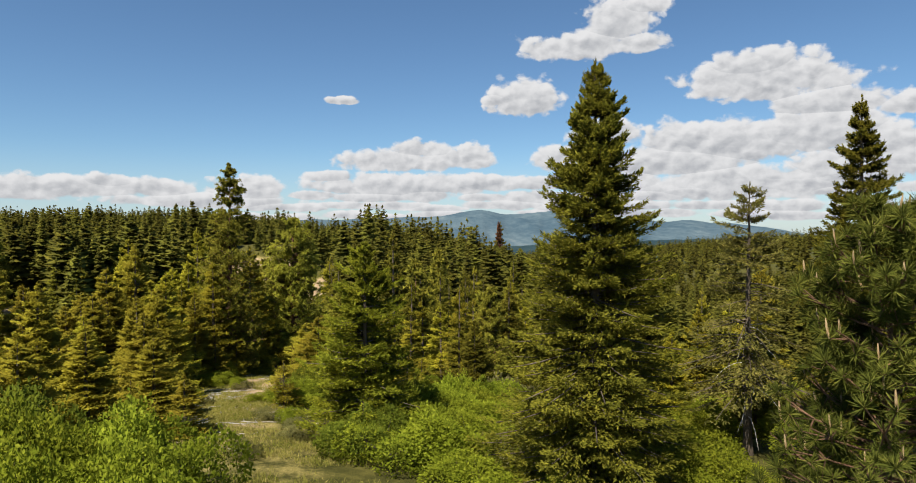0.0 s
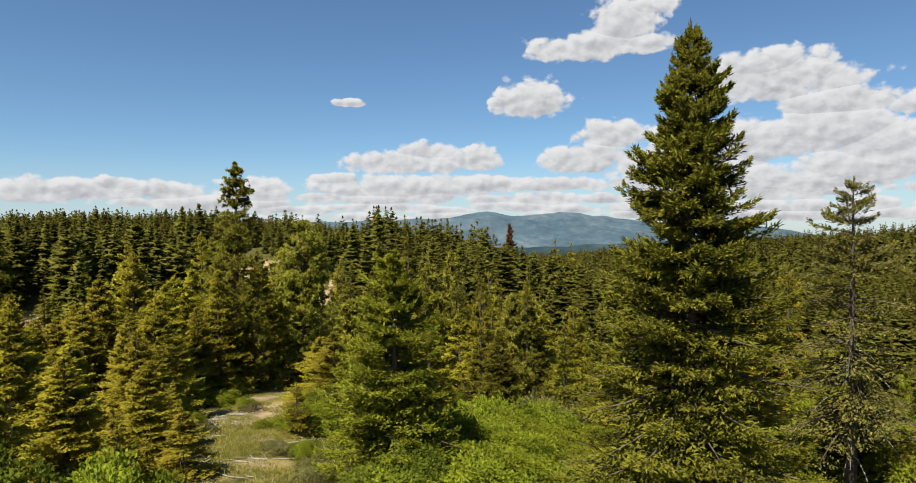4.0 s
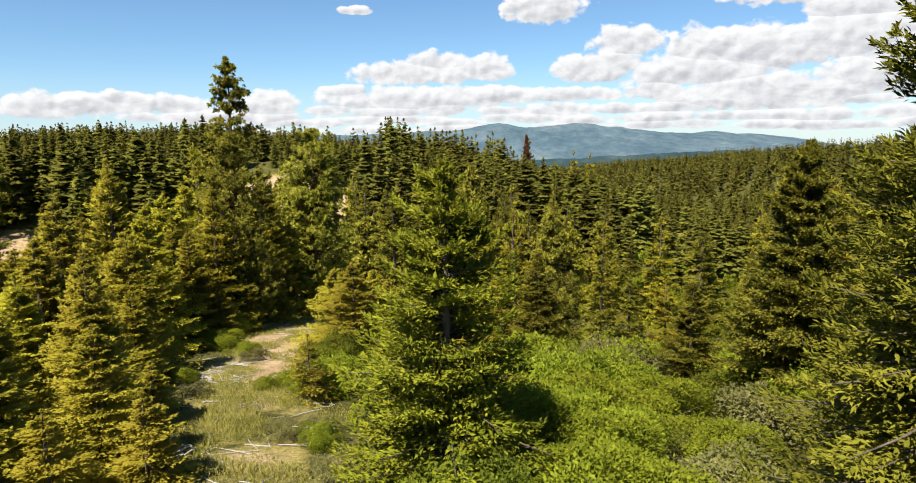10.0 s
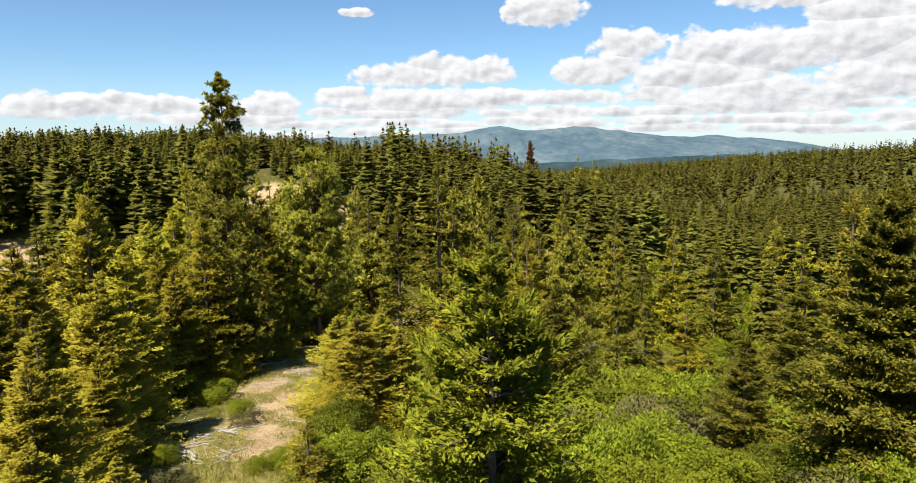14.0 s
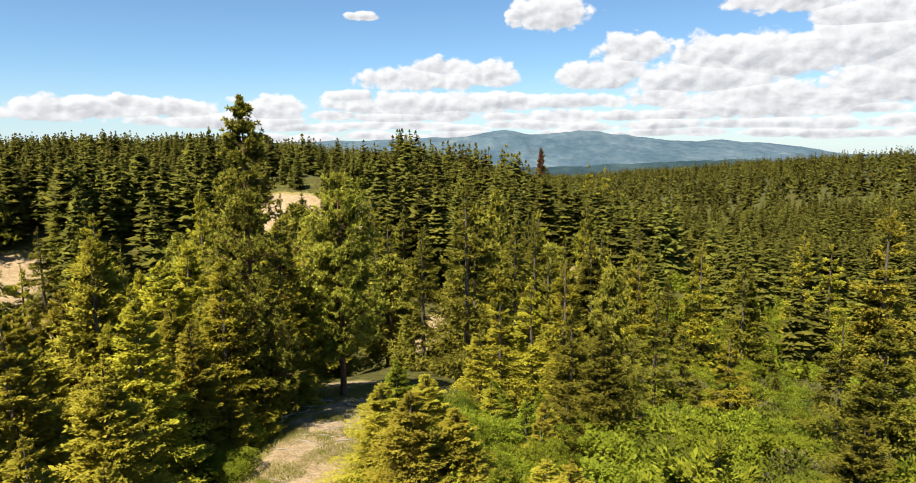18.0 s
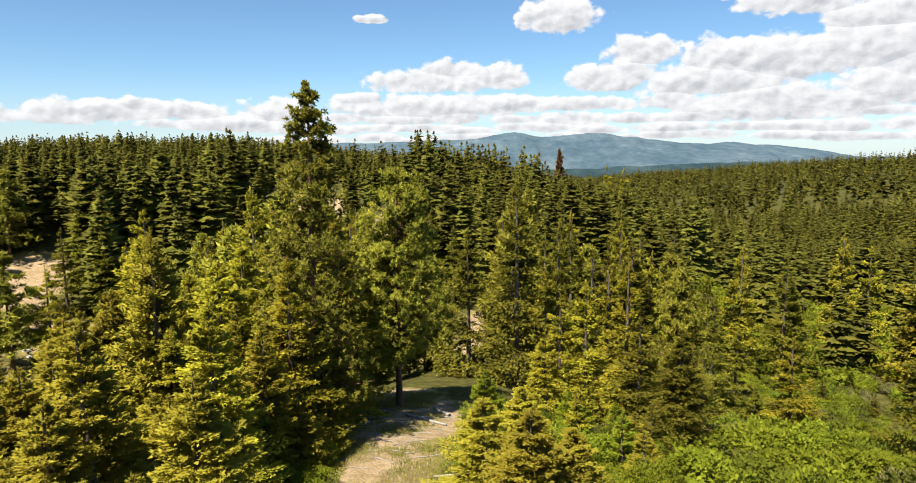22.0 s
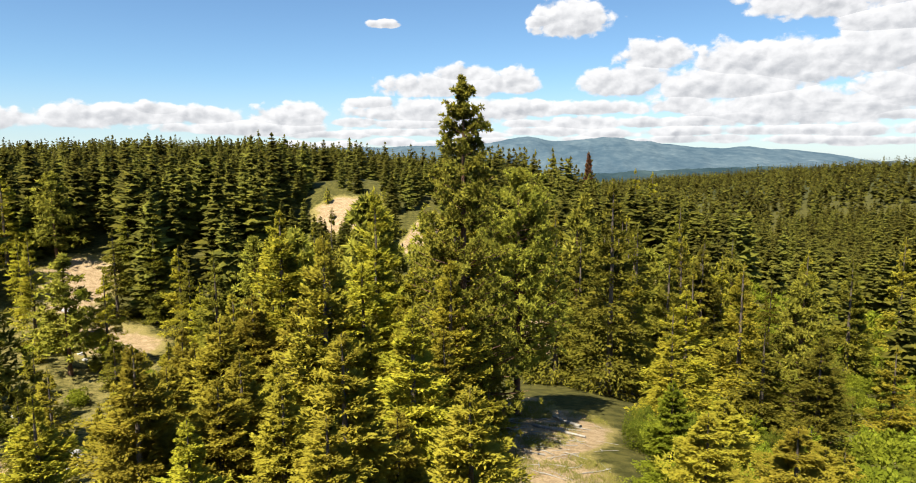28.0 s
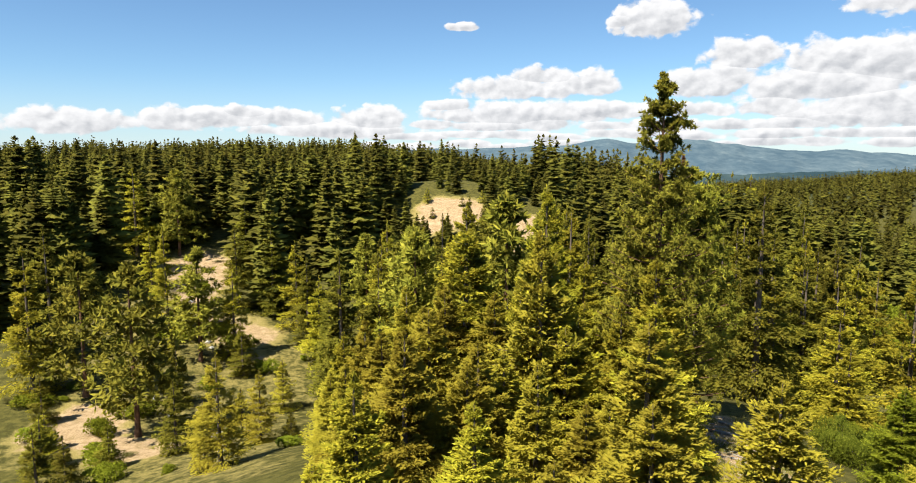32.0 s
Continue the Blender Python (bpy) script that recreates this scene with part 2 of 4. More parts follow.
# ---- ground ----
# Broad relief: heights in metres over a coarse table, columns west to east, rows away from the start
GX = [-400, -180, -90, -45, -20, 5, 30, 90, 250, 600]
GY = [-100, 20, 50, 85, 140, 200, 260, 320, 400, 700]
RELIEF = [
    [-20, -12, 0, 5, 6, 6, 2, -8, -15, -15],
    [-30, -24, -8, 5, 9, 8.5, 7.5, -5, -18, -18],
    [-32, -30, -12, 3, 6.5, 4, 4, -8, -18, -18],
    [-28, -22, -15, -3, 0.5, -5, -8, -14, -22, -18],
    [-14, -6, -20, -19, -12.5, -17, -22, -28, -30, -20],
    [-2, 2, -9, -5, -15, -16, -22, -32, -34, -15],
    [-8, -6, 13, 5, -12, -11, -17, -32, -36, -12],
    [0, -5, 5, -4, -9, -14, -22, -38, -46, -10],
    [10, 8, 0, -7, -11, -16, -26, -44, -46, -6],
    [10, 2, -20, -32, -38, -43, -48, -54, -36, 5],
]
TABLE = np.array(RELIEF, float)
NOISE_TABLE = np.random.RandomState(5).rand(64, 64)


def value_noise(x, y):
    """Smooth noise in 0..1 over the plane, one cell per unit."""
    x, y = np.asarray(x, float), np.asarray(y, float)
    i, j = np.floor(x).astype(int), np.floor(y).astype(int)
    u, v = x - i, y - j
    u, v = u * u * (3 - 2 * u), v * v * (3 - 2 * v)
    g = lambda a, b: NOISE_TABLE[a % 64, b % 64]
    return (g(i, j) * (1 - u) + g(i + 1, j) * u) * (1 - v) + (g(i, j + 1) * (1 - u) + g(i + 1, j + 1) * u) * v


def fbm(x, y, octaves=4):
    total, amp = 0, 0.5
    for k in range(octaves):
        total = total + amp * value_noise(x * 2 ** k + 7.3 * k, y * 2 ** k + 3.1 * k)
        amp *= 0.5
    return total


def cubic(u, p0, p1, p2, p3):
    return p1 + 0.5 * u * (p2 - p0 + u * (2 * p0 - 5 * p1 + 4 * p2 - p3 + u * (3 * (p1 - p2) + p3 - p0)))


def ground_height(x, y):
    x, y = np.asarray(x, float), np.asarray(y, float)
    iu, iv = np.interp(x, GX, range(len(GX))), np.interp(y, GY, range(len(GY)))
    i, j = np.minimum(iu.astype(int), len(GX) - 2), np.minimum(iv.astype(int), len(GY) - 2)
    pick = lambda b, a: TABLE[np.clip(b, 0, len(GY) - 1), np.clip(a, 0, len(GX) - 1)]
    rows = [cubic(iu - i, *(pick(j + k, i + c) for c in (-1, 0, 1, 2))) for k in (-1, 0, 1, 2)]
    z = cubic(iv - j, *rows)
    away = np.hypot(x + 15, y - 60)
    far = np.clip((away - 800) / 1500, 0, 1)
    far = far * far * (3 - 2 * far)
    z = z * (1 - far) - 78 * far
    z = z + np.clip((away - 20) / 200, 0.12, 1) * 9 * (fbm(x / 45, y / 45) - 0.47) + 0.5 * (fbm(x / 5, y / 5, 3) - 0.45)
    return z


def height_at(x, y):
    return float(ground_height(np.array([x]), np.array([y]))[0])


def mesh(name, verts, tris, mat, smooth=False):
    me = bpy.data.meshes.new(name)
    verts, tris = np.asarray(verts, np.float32), np.asarray(tris, np.int32)
    k = tris.shape[1]
    me.vertices.add(len(verts))
    me.vertices.foreach_set("co", verts.ravel())
    me.loops.add(tris.size)
    me.loops.foreach_set("vertex_index", tris.ravel())
    me.polygons.add(len(tris))
    me.polygons.foreach_set("loop_start", np.arange(0, tris.size, k, dtype=np.int32))
    me.polygons.foreach_set("use_smooth", np.full(len(tris), smooth))
    me.update(calc_edges=True)
    me.materials.append(mat)
    return me


def grid_mesh(name, X, Y, Z, mat):
    h, wd = X.shape
    idx = np.arange(h * wd).reshape(h, wd)
    quads = np.stack([idx[:-1, :-1], idx[:-1, 1:], idx[1:, 1:], idx[1:, :-1]], -1).reshape(-1, 4)
    return mesh(name, np.stack([X, Y, Z], -1).reshape(-1, 3), quads, mat, True)


def blob(x, y, cx, cy, rx, ry, turn=0.0):
    """1 inside a soft ragged patch, 0 outside."""
    c, s = math.cos(radians(turn)), math.sin(radians(turn))
    u, v = ((x - cx) * c + (y - cy) * s) / rx, (-(x - cx) * s + (y - cy) * c) / ry
    r = np.sqrt(u * u + v * v) + 0.9 * (fbm(x / 9 + 5, y / 9) - 0.47)
    return np.clip((1.15 - r) / 0.3, 0, 1)


# Open places: middle, half sizes, turn, bareness
OPENINGS = [
    (-13.6, 36.5, 5.0, 13, 20, 0.36), (-19.3, 53, 3.4, 10, 12, 0.5), (-22.0, 68, 2.8, 12, 6, 0.95), (-20.6, 80, 3.4, 8, -5, 1.0), (-25, 90, 4.0, 5, 0, 0.9),
    (-18.6, 52.5, 2.0, 2.6, 0, 0.95), (-17.2, 45.5, 1.3, 1.8, 20, 0.9), (-14.5, 39, 1.2, 1.6, 0, 0.85),
    (-73, 232, 13, 14, 0, 1.0), (-48.5, 220, 4.5, 18, -12, 1.0), (-75, 188, 6, 11, -20, 0.95), (-20, 158, 6.5, 24, -8, 1.0),
    (14, 226, 7, 14, -10, 0.6), (285, 600, 30, 45, 30, 0.3), (198, 600, 22, 22, 10, 0.3),
    (-100, 132, 22, 62, 33, 0.36), (-128, 180, 9, 20, 30, 0.92), (-107, 160, 10, 10, 0, 0.86), (-106, 113, 9, 9, 0, 0.9), (-92, 105, 7, 6, 0, 0.85), (-98, 148, 5, 5, 0, 0.75),
]


def bareness(x, y):
    b = 0 * x
    for cx, cy, rx, ry, turn, amount in OPENINGS:
        b = np.maximum(b, amount * blob(x, y, cx, cy, rx, ry, turn))
    return b


m, n = material("forest_floor")
geo = n.add("ShaderNodeTexCoord").outputs["Object"]
bare = n.add("ShaderNodeAttribute", attribute_name="bare").outputs["Fac"]
small, mid, fine = n.noise(geo, 0.12, 5.0), n.noise(geo, 0.75, 6.0, 0.65), n.noise(geo, 6.0, 5.0, 0.7)
speck = n.noise(geo, 22.0, 4.0, 0.7)
turf = n.mix(n.ramp(mid, 0.35, 0.65), (0.048, 0.047, 0.012), (0.105, 0.095, 0.025))
dry = n.mix(n.ramp(fine, 0.3, 0.7), (0.16, 0.135, 0.038), (0.31, 0.25, 0.095))
soil = n.mix(n.ramp(n.math("MULTIPLY_ADD", fine, 0.5, n.math("MULTIPLY", mid, 0.5)), 0.35, 0.65), (0.22, 0.15, 0.08), (0.43, 0.32, 0.2))
mixed = n.mix(n.ramp(n.math("MULTIPLY_ADD", mid, 0.9, n.math("MULTIPLY", bare, 0.9)), 0.62, 0.98), turf, dry)
mixed = n.mix(n.ramp(n.math("MULTIPLY_ADD", mid, 0.55, n.math("MULTIPLY_ADD", small, 0.5, bare)), 1.12, 1.4), mixed, soil)
# beyond the near hills the floor is closed woodland
reach_ = n.add("ShaderNodeVectorMath", {0: geo}, operation="LENGTH").outputs["Value"]
canopy = n.mix(n.ramp(n.noise(geo, 0.012, 6.0, 0.65), 0.35, 0.65), (0.022, 0.036, 0.022), (0.07, 0.085, 0.04))
mixed = n.mix(n.ramp(reach_, 650.0, 1300.0), n.mix(1.0, mixed, n.mix(n.ramp(speck, 0.3, 0.7), (0.72, 0.72, 0.7), (1.25, 1.22, 1.15)), "MULTIPLY"), canopy)
bump = n.add("ShaderNodeBump", {"Strength": 0.7, "Distance": 0.15, "Height": fine}).outputs[0]
n.add("ShaderNodeOutputMaterial", {0: n.add("ShaderNodeBsdfPrincipled", {"Base Color": mixed, "Roughness": 0.95, "Specular IOR Level": 0.1, "Normal": bump}).outputs[0]})
GROUND = m

s = np.linspace(-1, 1, 321)
spread = 45 * np.sinh(s * 5.3)
GXX, GYY = np.meshgrid(spread * 0.95 - 18, spread + 62)
me = grid_mesh("ground", GXX, GYY, ground_height(GXX, GYY), GROUND)
layer = me.attributes.new("bare", "FLOAT", "POINT")
layer.data.foreach_set("value", bareness(GXX, GYY).ravel().astype(np.float32))
tagged(new("ground", me), "hilly forest floor with dry grass and bare sandy patches", "ground", kind="structure")

# Far mountains, a long low range behind a wide wooded plain. The air's haze is painted into their blue tints
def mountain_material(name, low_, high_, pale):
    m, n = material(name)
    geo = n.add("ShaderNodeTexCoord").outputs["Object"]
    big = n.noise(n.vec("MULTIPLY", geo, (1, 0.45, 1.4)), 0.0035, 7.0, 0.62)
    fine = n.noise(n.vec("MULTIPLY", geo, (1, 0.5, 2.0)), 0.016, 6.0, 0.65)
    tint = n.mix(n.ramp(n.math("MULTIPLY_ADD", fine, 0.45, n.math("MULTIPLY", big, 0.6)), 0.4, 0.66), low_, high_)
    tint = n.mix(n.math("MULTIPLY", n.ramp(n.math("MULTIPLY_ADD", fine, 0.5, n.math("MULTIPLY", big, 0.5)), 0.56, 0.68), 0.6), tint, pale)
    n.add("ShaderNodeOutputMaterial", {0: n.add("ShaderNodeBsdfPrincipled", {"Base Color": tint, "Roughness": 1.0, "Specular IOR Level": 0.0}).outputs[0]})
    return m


def mountain_range(label, mat, near, far, foot, at_az, crest_z, rough, seed):
    az, rr = np.meshgrid(np.radians(np.linspace(-75, 75, 640)), np.linspace(near, far, 60))
    deg = np.degrees(az)
    crest = np.interp(deg, at_az, crest_z) + rough * (fbm(deg / 1.7 + seed, deg * 0 + 4.0, 6) - 0.47)
    rise = np.clip((rr - near) / (far - near) / 0.8, 0, 1)
    spurs = 1 - 2 * np.abs(fbm(deg / 2.1 + 11 + seed, rr / 900, 5) - 0.47)
    z = foot + (crest - foot) * rise ** 1.3 * (1 + 1.1 * (spurs - 0.8) * (1 - rise)) - 60 * np.clip(((rr - near) / (far - near) - 0.8) / 0.2, 0, 1)
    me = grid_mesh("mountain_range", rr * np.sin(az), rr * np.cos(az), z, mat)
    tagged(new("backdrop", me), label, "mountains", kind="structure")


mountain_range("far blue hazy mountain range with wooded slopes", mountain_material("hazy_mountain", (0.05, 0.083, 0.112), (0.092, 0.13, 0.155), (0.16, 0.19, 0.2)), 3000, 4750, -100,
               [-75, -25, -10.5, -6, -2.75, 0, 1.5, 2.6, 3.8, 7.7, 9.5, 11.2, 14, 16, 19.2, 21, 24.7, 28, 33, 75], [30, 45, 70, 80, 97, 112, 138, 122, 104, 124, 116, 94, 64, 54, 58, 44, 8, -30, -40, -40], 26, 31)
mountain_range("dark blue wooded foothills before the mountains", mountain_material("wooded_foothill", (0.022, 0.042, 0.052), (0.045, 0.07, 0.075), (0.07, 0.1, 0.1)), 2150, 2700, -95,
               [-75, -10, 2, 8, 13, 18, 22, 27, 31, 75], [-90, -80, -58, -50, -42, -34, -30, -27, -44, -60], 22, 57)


# ---- plants ----
def unit(v):
    return v / np.maximum(np.linalg.norm(v, axis=-1, keepdims=True), 1e-9)


def leafy(name, V, F, mat, out, tone=None):
    """A mesh of leaves that also knows, for each corner, the way out of its crown."""
    me = mesh(name, V, F, mat)
    layer_ = me.attributes.new("out", "FLOAT_VECTOR", "POINT")
    layer_.data.foreach_set("vector", np.asarray(out, np.float32).ravel())
    layer_ = me.attributes.new("tone", "FLOAT", "POINT")
    layer_.data.foreach_set("value", np.asarray(np.full(len(V), 0.5) if tone is None else tone, np.float32))
    return me


def outward(V, lift=0.75, z_mid=None):
    """The way out of an upright crown round the z axis."""
    o = V * [1, 1, 0] / (np.percentile(np.hypot(V[:, 0], V[:, 1]), 90) + 1e-6)
    o[:, 2] = lift if z_mid is None else (V[:, 2] - z_mid) / (np.percentile(V[:, 2], 95) - z_mid + 1e-6) + 0.35
    return unit(o)


def shade_and_tips(V, low=0.28, gain=0.4):
    """Inner crown shade put into the tone, with lighter new growth: 0 at the trunk, 1 at the rim of the crown."""
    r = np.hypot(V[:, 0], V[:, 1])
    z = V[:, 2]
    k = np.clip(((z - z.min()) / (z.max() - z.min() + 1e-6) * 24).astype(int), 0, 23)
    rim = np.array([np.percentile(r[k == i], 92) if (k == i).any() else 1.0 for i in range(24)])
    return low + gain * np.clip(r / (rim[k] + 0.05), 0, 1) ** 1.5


def kites(base, along, side, length, width, fold=0.25):
    """Leaf sprays: a folded kite each, from base along its axis."""
    length, width = np.asarray(length)[:, None], np.asarray(width)[:, None]
    down = np.cross(along, side)
    mid = base + along * length * 0.45
    V = np.stack([base, mid + side * width * 0.5 - down * width * fold, base + along * length, mid - side * width * 0.5 - down * width * fold], 1)
    i = np.arange(len(base))[:, None] * 4
    F = np.concatenate([i + [0, 1, 2], i + [0, 2, 3]], 1).reshape(-1, 3)
    return V.reshape(-1, 3), F


def join(pieces):
    V, F, k = [], [], 0
    for v, f in pieces:
        V.append(v)
        F.append(f + k)
        k += len(v)
    return np.concatenate(V), np.concatenate(F)


def tubes(paths, radii, sides=5):
    """Tapered tubes along paths (n, k, 3) with radii (n, k)."""
    n_, k = paths.shape[:2]
    t = unit(np.gradient(paths, axis=1))
    ref = np.where(np.abs(t[..., 2:3]) > 0.9, np.array([1.0, 0, 0]), np.array([0, 0, 1.0]))
    a = unit(np.cross(t, ref))
    b = np.cross(t, a)
    ang = np.arange(sides) * 2 * np.pi / sides
    ring = a[:, :, None] * np.cos(ang)[:, None] + b[:, :, None] * np.sin(ang)[:, None]
    V = (paths[:, :, None] + ring * radii[:, :, None, None]).reshape(-1, 3)
    idx = np.arange(n_ * k * sides).reshape(n_, k, sides)
    nxt = np.roll(idx, -1, 2)
    q = np.stack([idx[:, :-1], nxt[:, :-1], nxt[:, 1:], idx[:, 1:]], -1).reshape(-1, 4)
    return V, np.concatenate([q[:, [0, 1, 2]], q[:, [0, 2, 3]]])


def trunk_shape(rng, height, radius, bend=0.012, sides=8, rings=12):
    t = np.linspace(0, 1, rings)
    sway = np.cumsum(rng.normal(0, bend, (rings, 2)), 0) * height / rings
    path = np.stack([sway[:, 0], sway[:, 1], t * height - 0.5], -1)
    rad = radius * (1 - t) ** 0.85 + 0.012 + radius * 0.5 * np.exp(-t * 30)
    return path, rad


def conifer_shape(rng, height, spread, crown_base=0.12, per_metre=11, along=18, spray=0.42, droop=0.25, sparse=0.0, shape=0.72, up=0.6, lumpy=0.3, drape=0.2, fan=0.3, whorl=0.75, slim=1.0, leafs=kites):
    """Needle sprays and limbs of a fir: whorls of drooping boughs, each with flat side sprays."""
    path, rad = trunk_shape(rng, height, 0.016 * height)
    nb = int(height * (1 - crown_base) * per_metre)
    f = rng.rand(nb) ** 1.1 * 0.985
    rows_ = max(6, int(height * (1 - crown_base) / whorl))
    f = np.clip((np.round(f * rows_) + rng.normal(0, 0.27, nb)) / rows_, 0, 0.99) if whorl else f
    z = height * (crown_base + (1 - crown_base) * f) - 0.5
    az = rng.rand(nb) * 2 * np.pi
    lump = 1 + lumpy * np.sin(az * 3 + f * 17 + rng.rand() * 6) * np.sin(f * 31 + az * 2)
    reach = spread * ((1 - f) ** shape * (0.7 + 0.3 * np.minimum(1, f * 6 + 0.3)) + 0.018) * rng.uniform(0.62, 1.12, nb) * lump
    out = np.stack([np.cos(az), np.sin(az), 0 * az], -1)
    lift = up * f ** 1.5 - 0.12 + rng.normal(0, 0.08, nb)
    foot = np.stack([np.interp(z + 0.5, path[:, 2] + 0.5, path[:, 0]), np.interp(z + 0.5, path[:, 2] + 0.5, path[:, 1]), z], -1)
    bend = droop * (1 - 0.7 * f) * rng.uniform(0.6, 1.3, nb)

    def on(sv):
        d = reach[:, None] * sv
        p = foot[:, None] + out[:, None] * d[..., None]
        p[..., 2] += d * lift[:, None] - bend[:, None] * d * sv + 0.16 * d * sv ** 4
        return p

    sv = 0.12 + 0.88 * np.sort(rng.rand(nb, along) ** 0.75, 1)
    p = on(sv)
    tangent = unit(on(np.minimum(sv + 0.05, 1.06)) - p)
    lateral = np.cross(tangent, np.array([0, 0, 1.0]))
    lateral = unit(lateral)
    pieces = []
    for sgn in (-1, 1):
        keep = (rng.rand(nb, along) > sparse) & (rng.rand(nb, along) < 0.55 + 0.65 * reach[:, None] / spread)
        # side twigs fan out from the bough; short sprays stand on them all round
        side_way = fan * reach[:, None] * (1.15 - sv) ** 0.7 * rng.rand(nb, along)
        q = p + (sgn * lateral + 0.55 * tangent) * side_way[..., None]
        q[..., 2] += rng.normal(0, 0.22 * spray, (nb, along)) - 0.25 * side_way
        a = unit(0.75 * tangent + sgn * lateral * rng.uniform(0.1, 0.95, (nb, along, 1)) + rng.normal(0, 0.34, (nb, along, 3)) + np.array([0, 0, 1.0]) * (0.22 - drape * (1 - f))[:, None, None])
        ln = spray * (0.7 + 0.45 * (1 - sv)) * np.minimum(1, 0.25 + reach[:, None] / 1.6) * rng.uniform(0.65, 1.35, (nb, along))
        s_ = unit(np.cross(a, np.cross(np.cross(a, [0, 0, 1.0]), a) + rng.normal(0, 0.5, (nb, along, 3))))
        pieces.append(leafs(q[keep], a[keep], s_[keep], ln[keep], ln[keep] * rng.uniform(0.36, 0.58, keep.sum()) * slim))
    # leader and bough tips
    top = on(np.full((nb, 1), 0.96))[:, 0]
    a = unit(tangent[:, -1] + rng.normal(0, 0.12, (nb, 3)))
    pieces.append(leafs(top, a, unit(np.cross(a, [0, 0, 1.0])), spray * rng.uniform(0.6, 1.1, nb) * np.minimum(1, 0.2 + reach / 1.6), np.full(nb, spray * 0.28) * np.minimum(1, 0.3 + reach / 1.6)))
    k = 14
    a = unit(rng.normal(0, 0.2, (k, 3)) + [0, 0, 1.0])
    lead = min(spray, 0.5 + 0.25 * spray)
    pieces.append(leafs(np.tile(path[-1], (k, 1)) - [0, 0, 1.0] * rng.rand(k, 1) * (0.7 + lead), a, unit(np.cross(a, rng.normal(0, 1, (k, 3)))), lead * rng.uniform(0.6, 1.2, k), np.full(k, lead * 0.3)))
    limbs = on(np.tile(np.linspace(0, 0.9, 4), (nb, 1)))
    lr = 0.006 + 0.012 * reach[:, None] * np.linspace(1, 0.15, 4)
    return (path, rad), join(pieces), (limbs, lr)


def pine_shape(rng, height, spread, crown_base=0.3, boughs=150, tufts=8, needles=11, needle=0.3, width=0.07, shape=0.75, whorl=0.0, profile=None):
    """Needle bursts and limbs of a pine: upturned boughs that end in round tufts."""
    path, rad = trunk_shape(rng, height, 0.014 * height)
    f = rng.rand(boughs) ** 1.2 * 0.98
    if whorl:
        rows_ = int(height * (1 - crown_base) / whorl)
        f = np.clip((np.round((1 - rng.rand(boughs) ** 0.82) * rows_) + rng.normal(0, 0.13, boughs)) / rows_, 0, 0.975)
    if profile:
        # an open top: half of its boughs grow further down
        f = np.where((f > 0.74) & (rng.rand(boughs) < 0.3), rng.rand(boughs) * 0.7, f)
    z = height * (crown_base + (1 - crown_base) * f) - 0.5
    az = rng.rand(boughs) * 2 * np.pi
    reach = spread * ((1 - f) ** shape * (0.5 + 0.5 * np.minimum(1, f * 5 + 0.2)) + 0.05) * rng.uniform(0.55, 1.15, boughs)
    if profile:
        reach = spread * np.interp(f, *profile) * rng.uniform(0.6, 1.15, boughs)
    out = np.stack([np.cos(az), np.sin(az), 0 * az], -1)
    lift = 0.15 + 0.55 * f + rng.normal(0, 0.12, boughs)
    foot = np.stack([np.interp(z, path[:, 2], path[:, 0]), np.interp(z, path[:, 2], path[:, 1]), z], -1)

    def on(sv):
        d = reach[:, None] * sv
        p = foot[:, None] + out[:, None] * d[..., None]
        p[..., 2] += d * lift[:, None] - 0.25 * d * (1 - sv)
        return p

    sv = 1 - 0.68 * rng.rand(boughs, tufts) ** 1.3
    sv[:, 0] = 1.0
    if whorl:
        # the leader carries tufts of its own
        foot[:6], reach[:6], lift[:6] = path[-1] - np.outer(np.linspace(0.1, 2.0, 6), [0, 0, 1]), 0.1, 1.5
    p = on(sv) + rng.normal(0, 0.11, (boughs, tufts, 3)) * reach[:, None, None]
    centre = p.reshape(-1, 3)
    axis = unit(np.repeat(out + np.stack([0 * lift, 0 * lift, 0.9 + lift], -1), tufts, 0) + rng.normal(0, 0.35, (len(centre), 3)))
    a = unit(np.repeat(axis, needles, 0) * 0.55 + unit(rng.normal(0, 1, (len(centre) * needles, 3))))
    c = np.repeat(centre, needles, 0)
    ln = needle * rng.uniform(0.7, 1.2, len(c))
    pieces = [kites(c, a, unit(np.cross(a, rng.normal(0, 1, a.shape))), ln, np.full(len(c), width), 0.1)]
    limbs = on(np.tile(np.linspace(0, 1, 4), (boughs, 1)))
    lr = 0.008 + 0.014 * reach[:, None] * np.linspace(1, 0.2, 4)
    twig = np.stack([np.repeat(on(np.full((boughs, 1), 0.75))[:, 0], tufts, 0), centre], 1)
    return (path, rad), join(pieces), (limbs, lr), (twig, centre, axis)


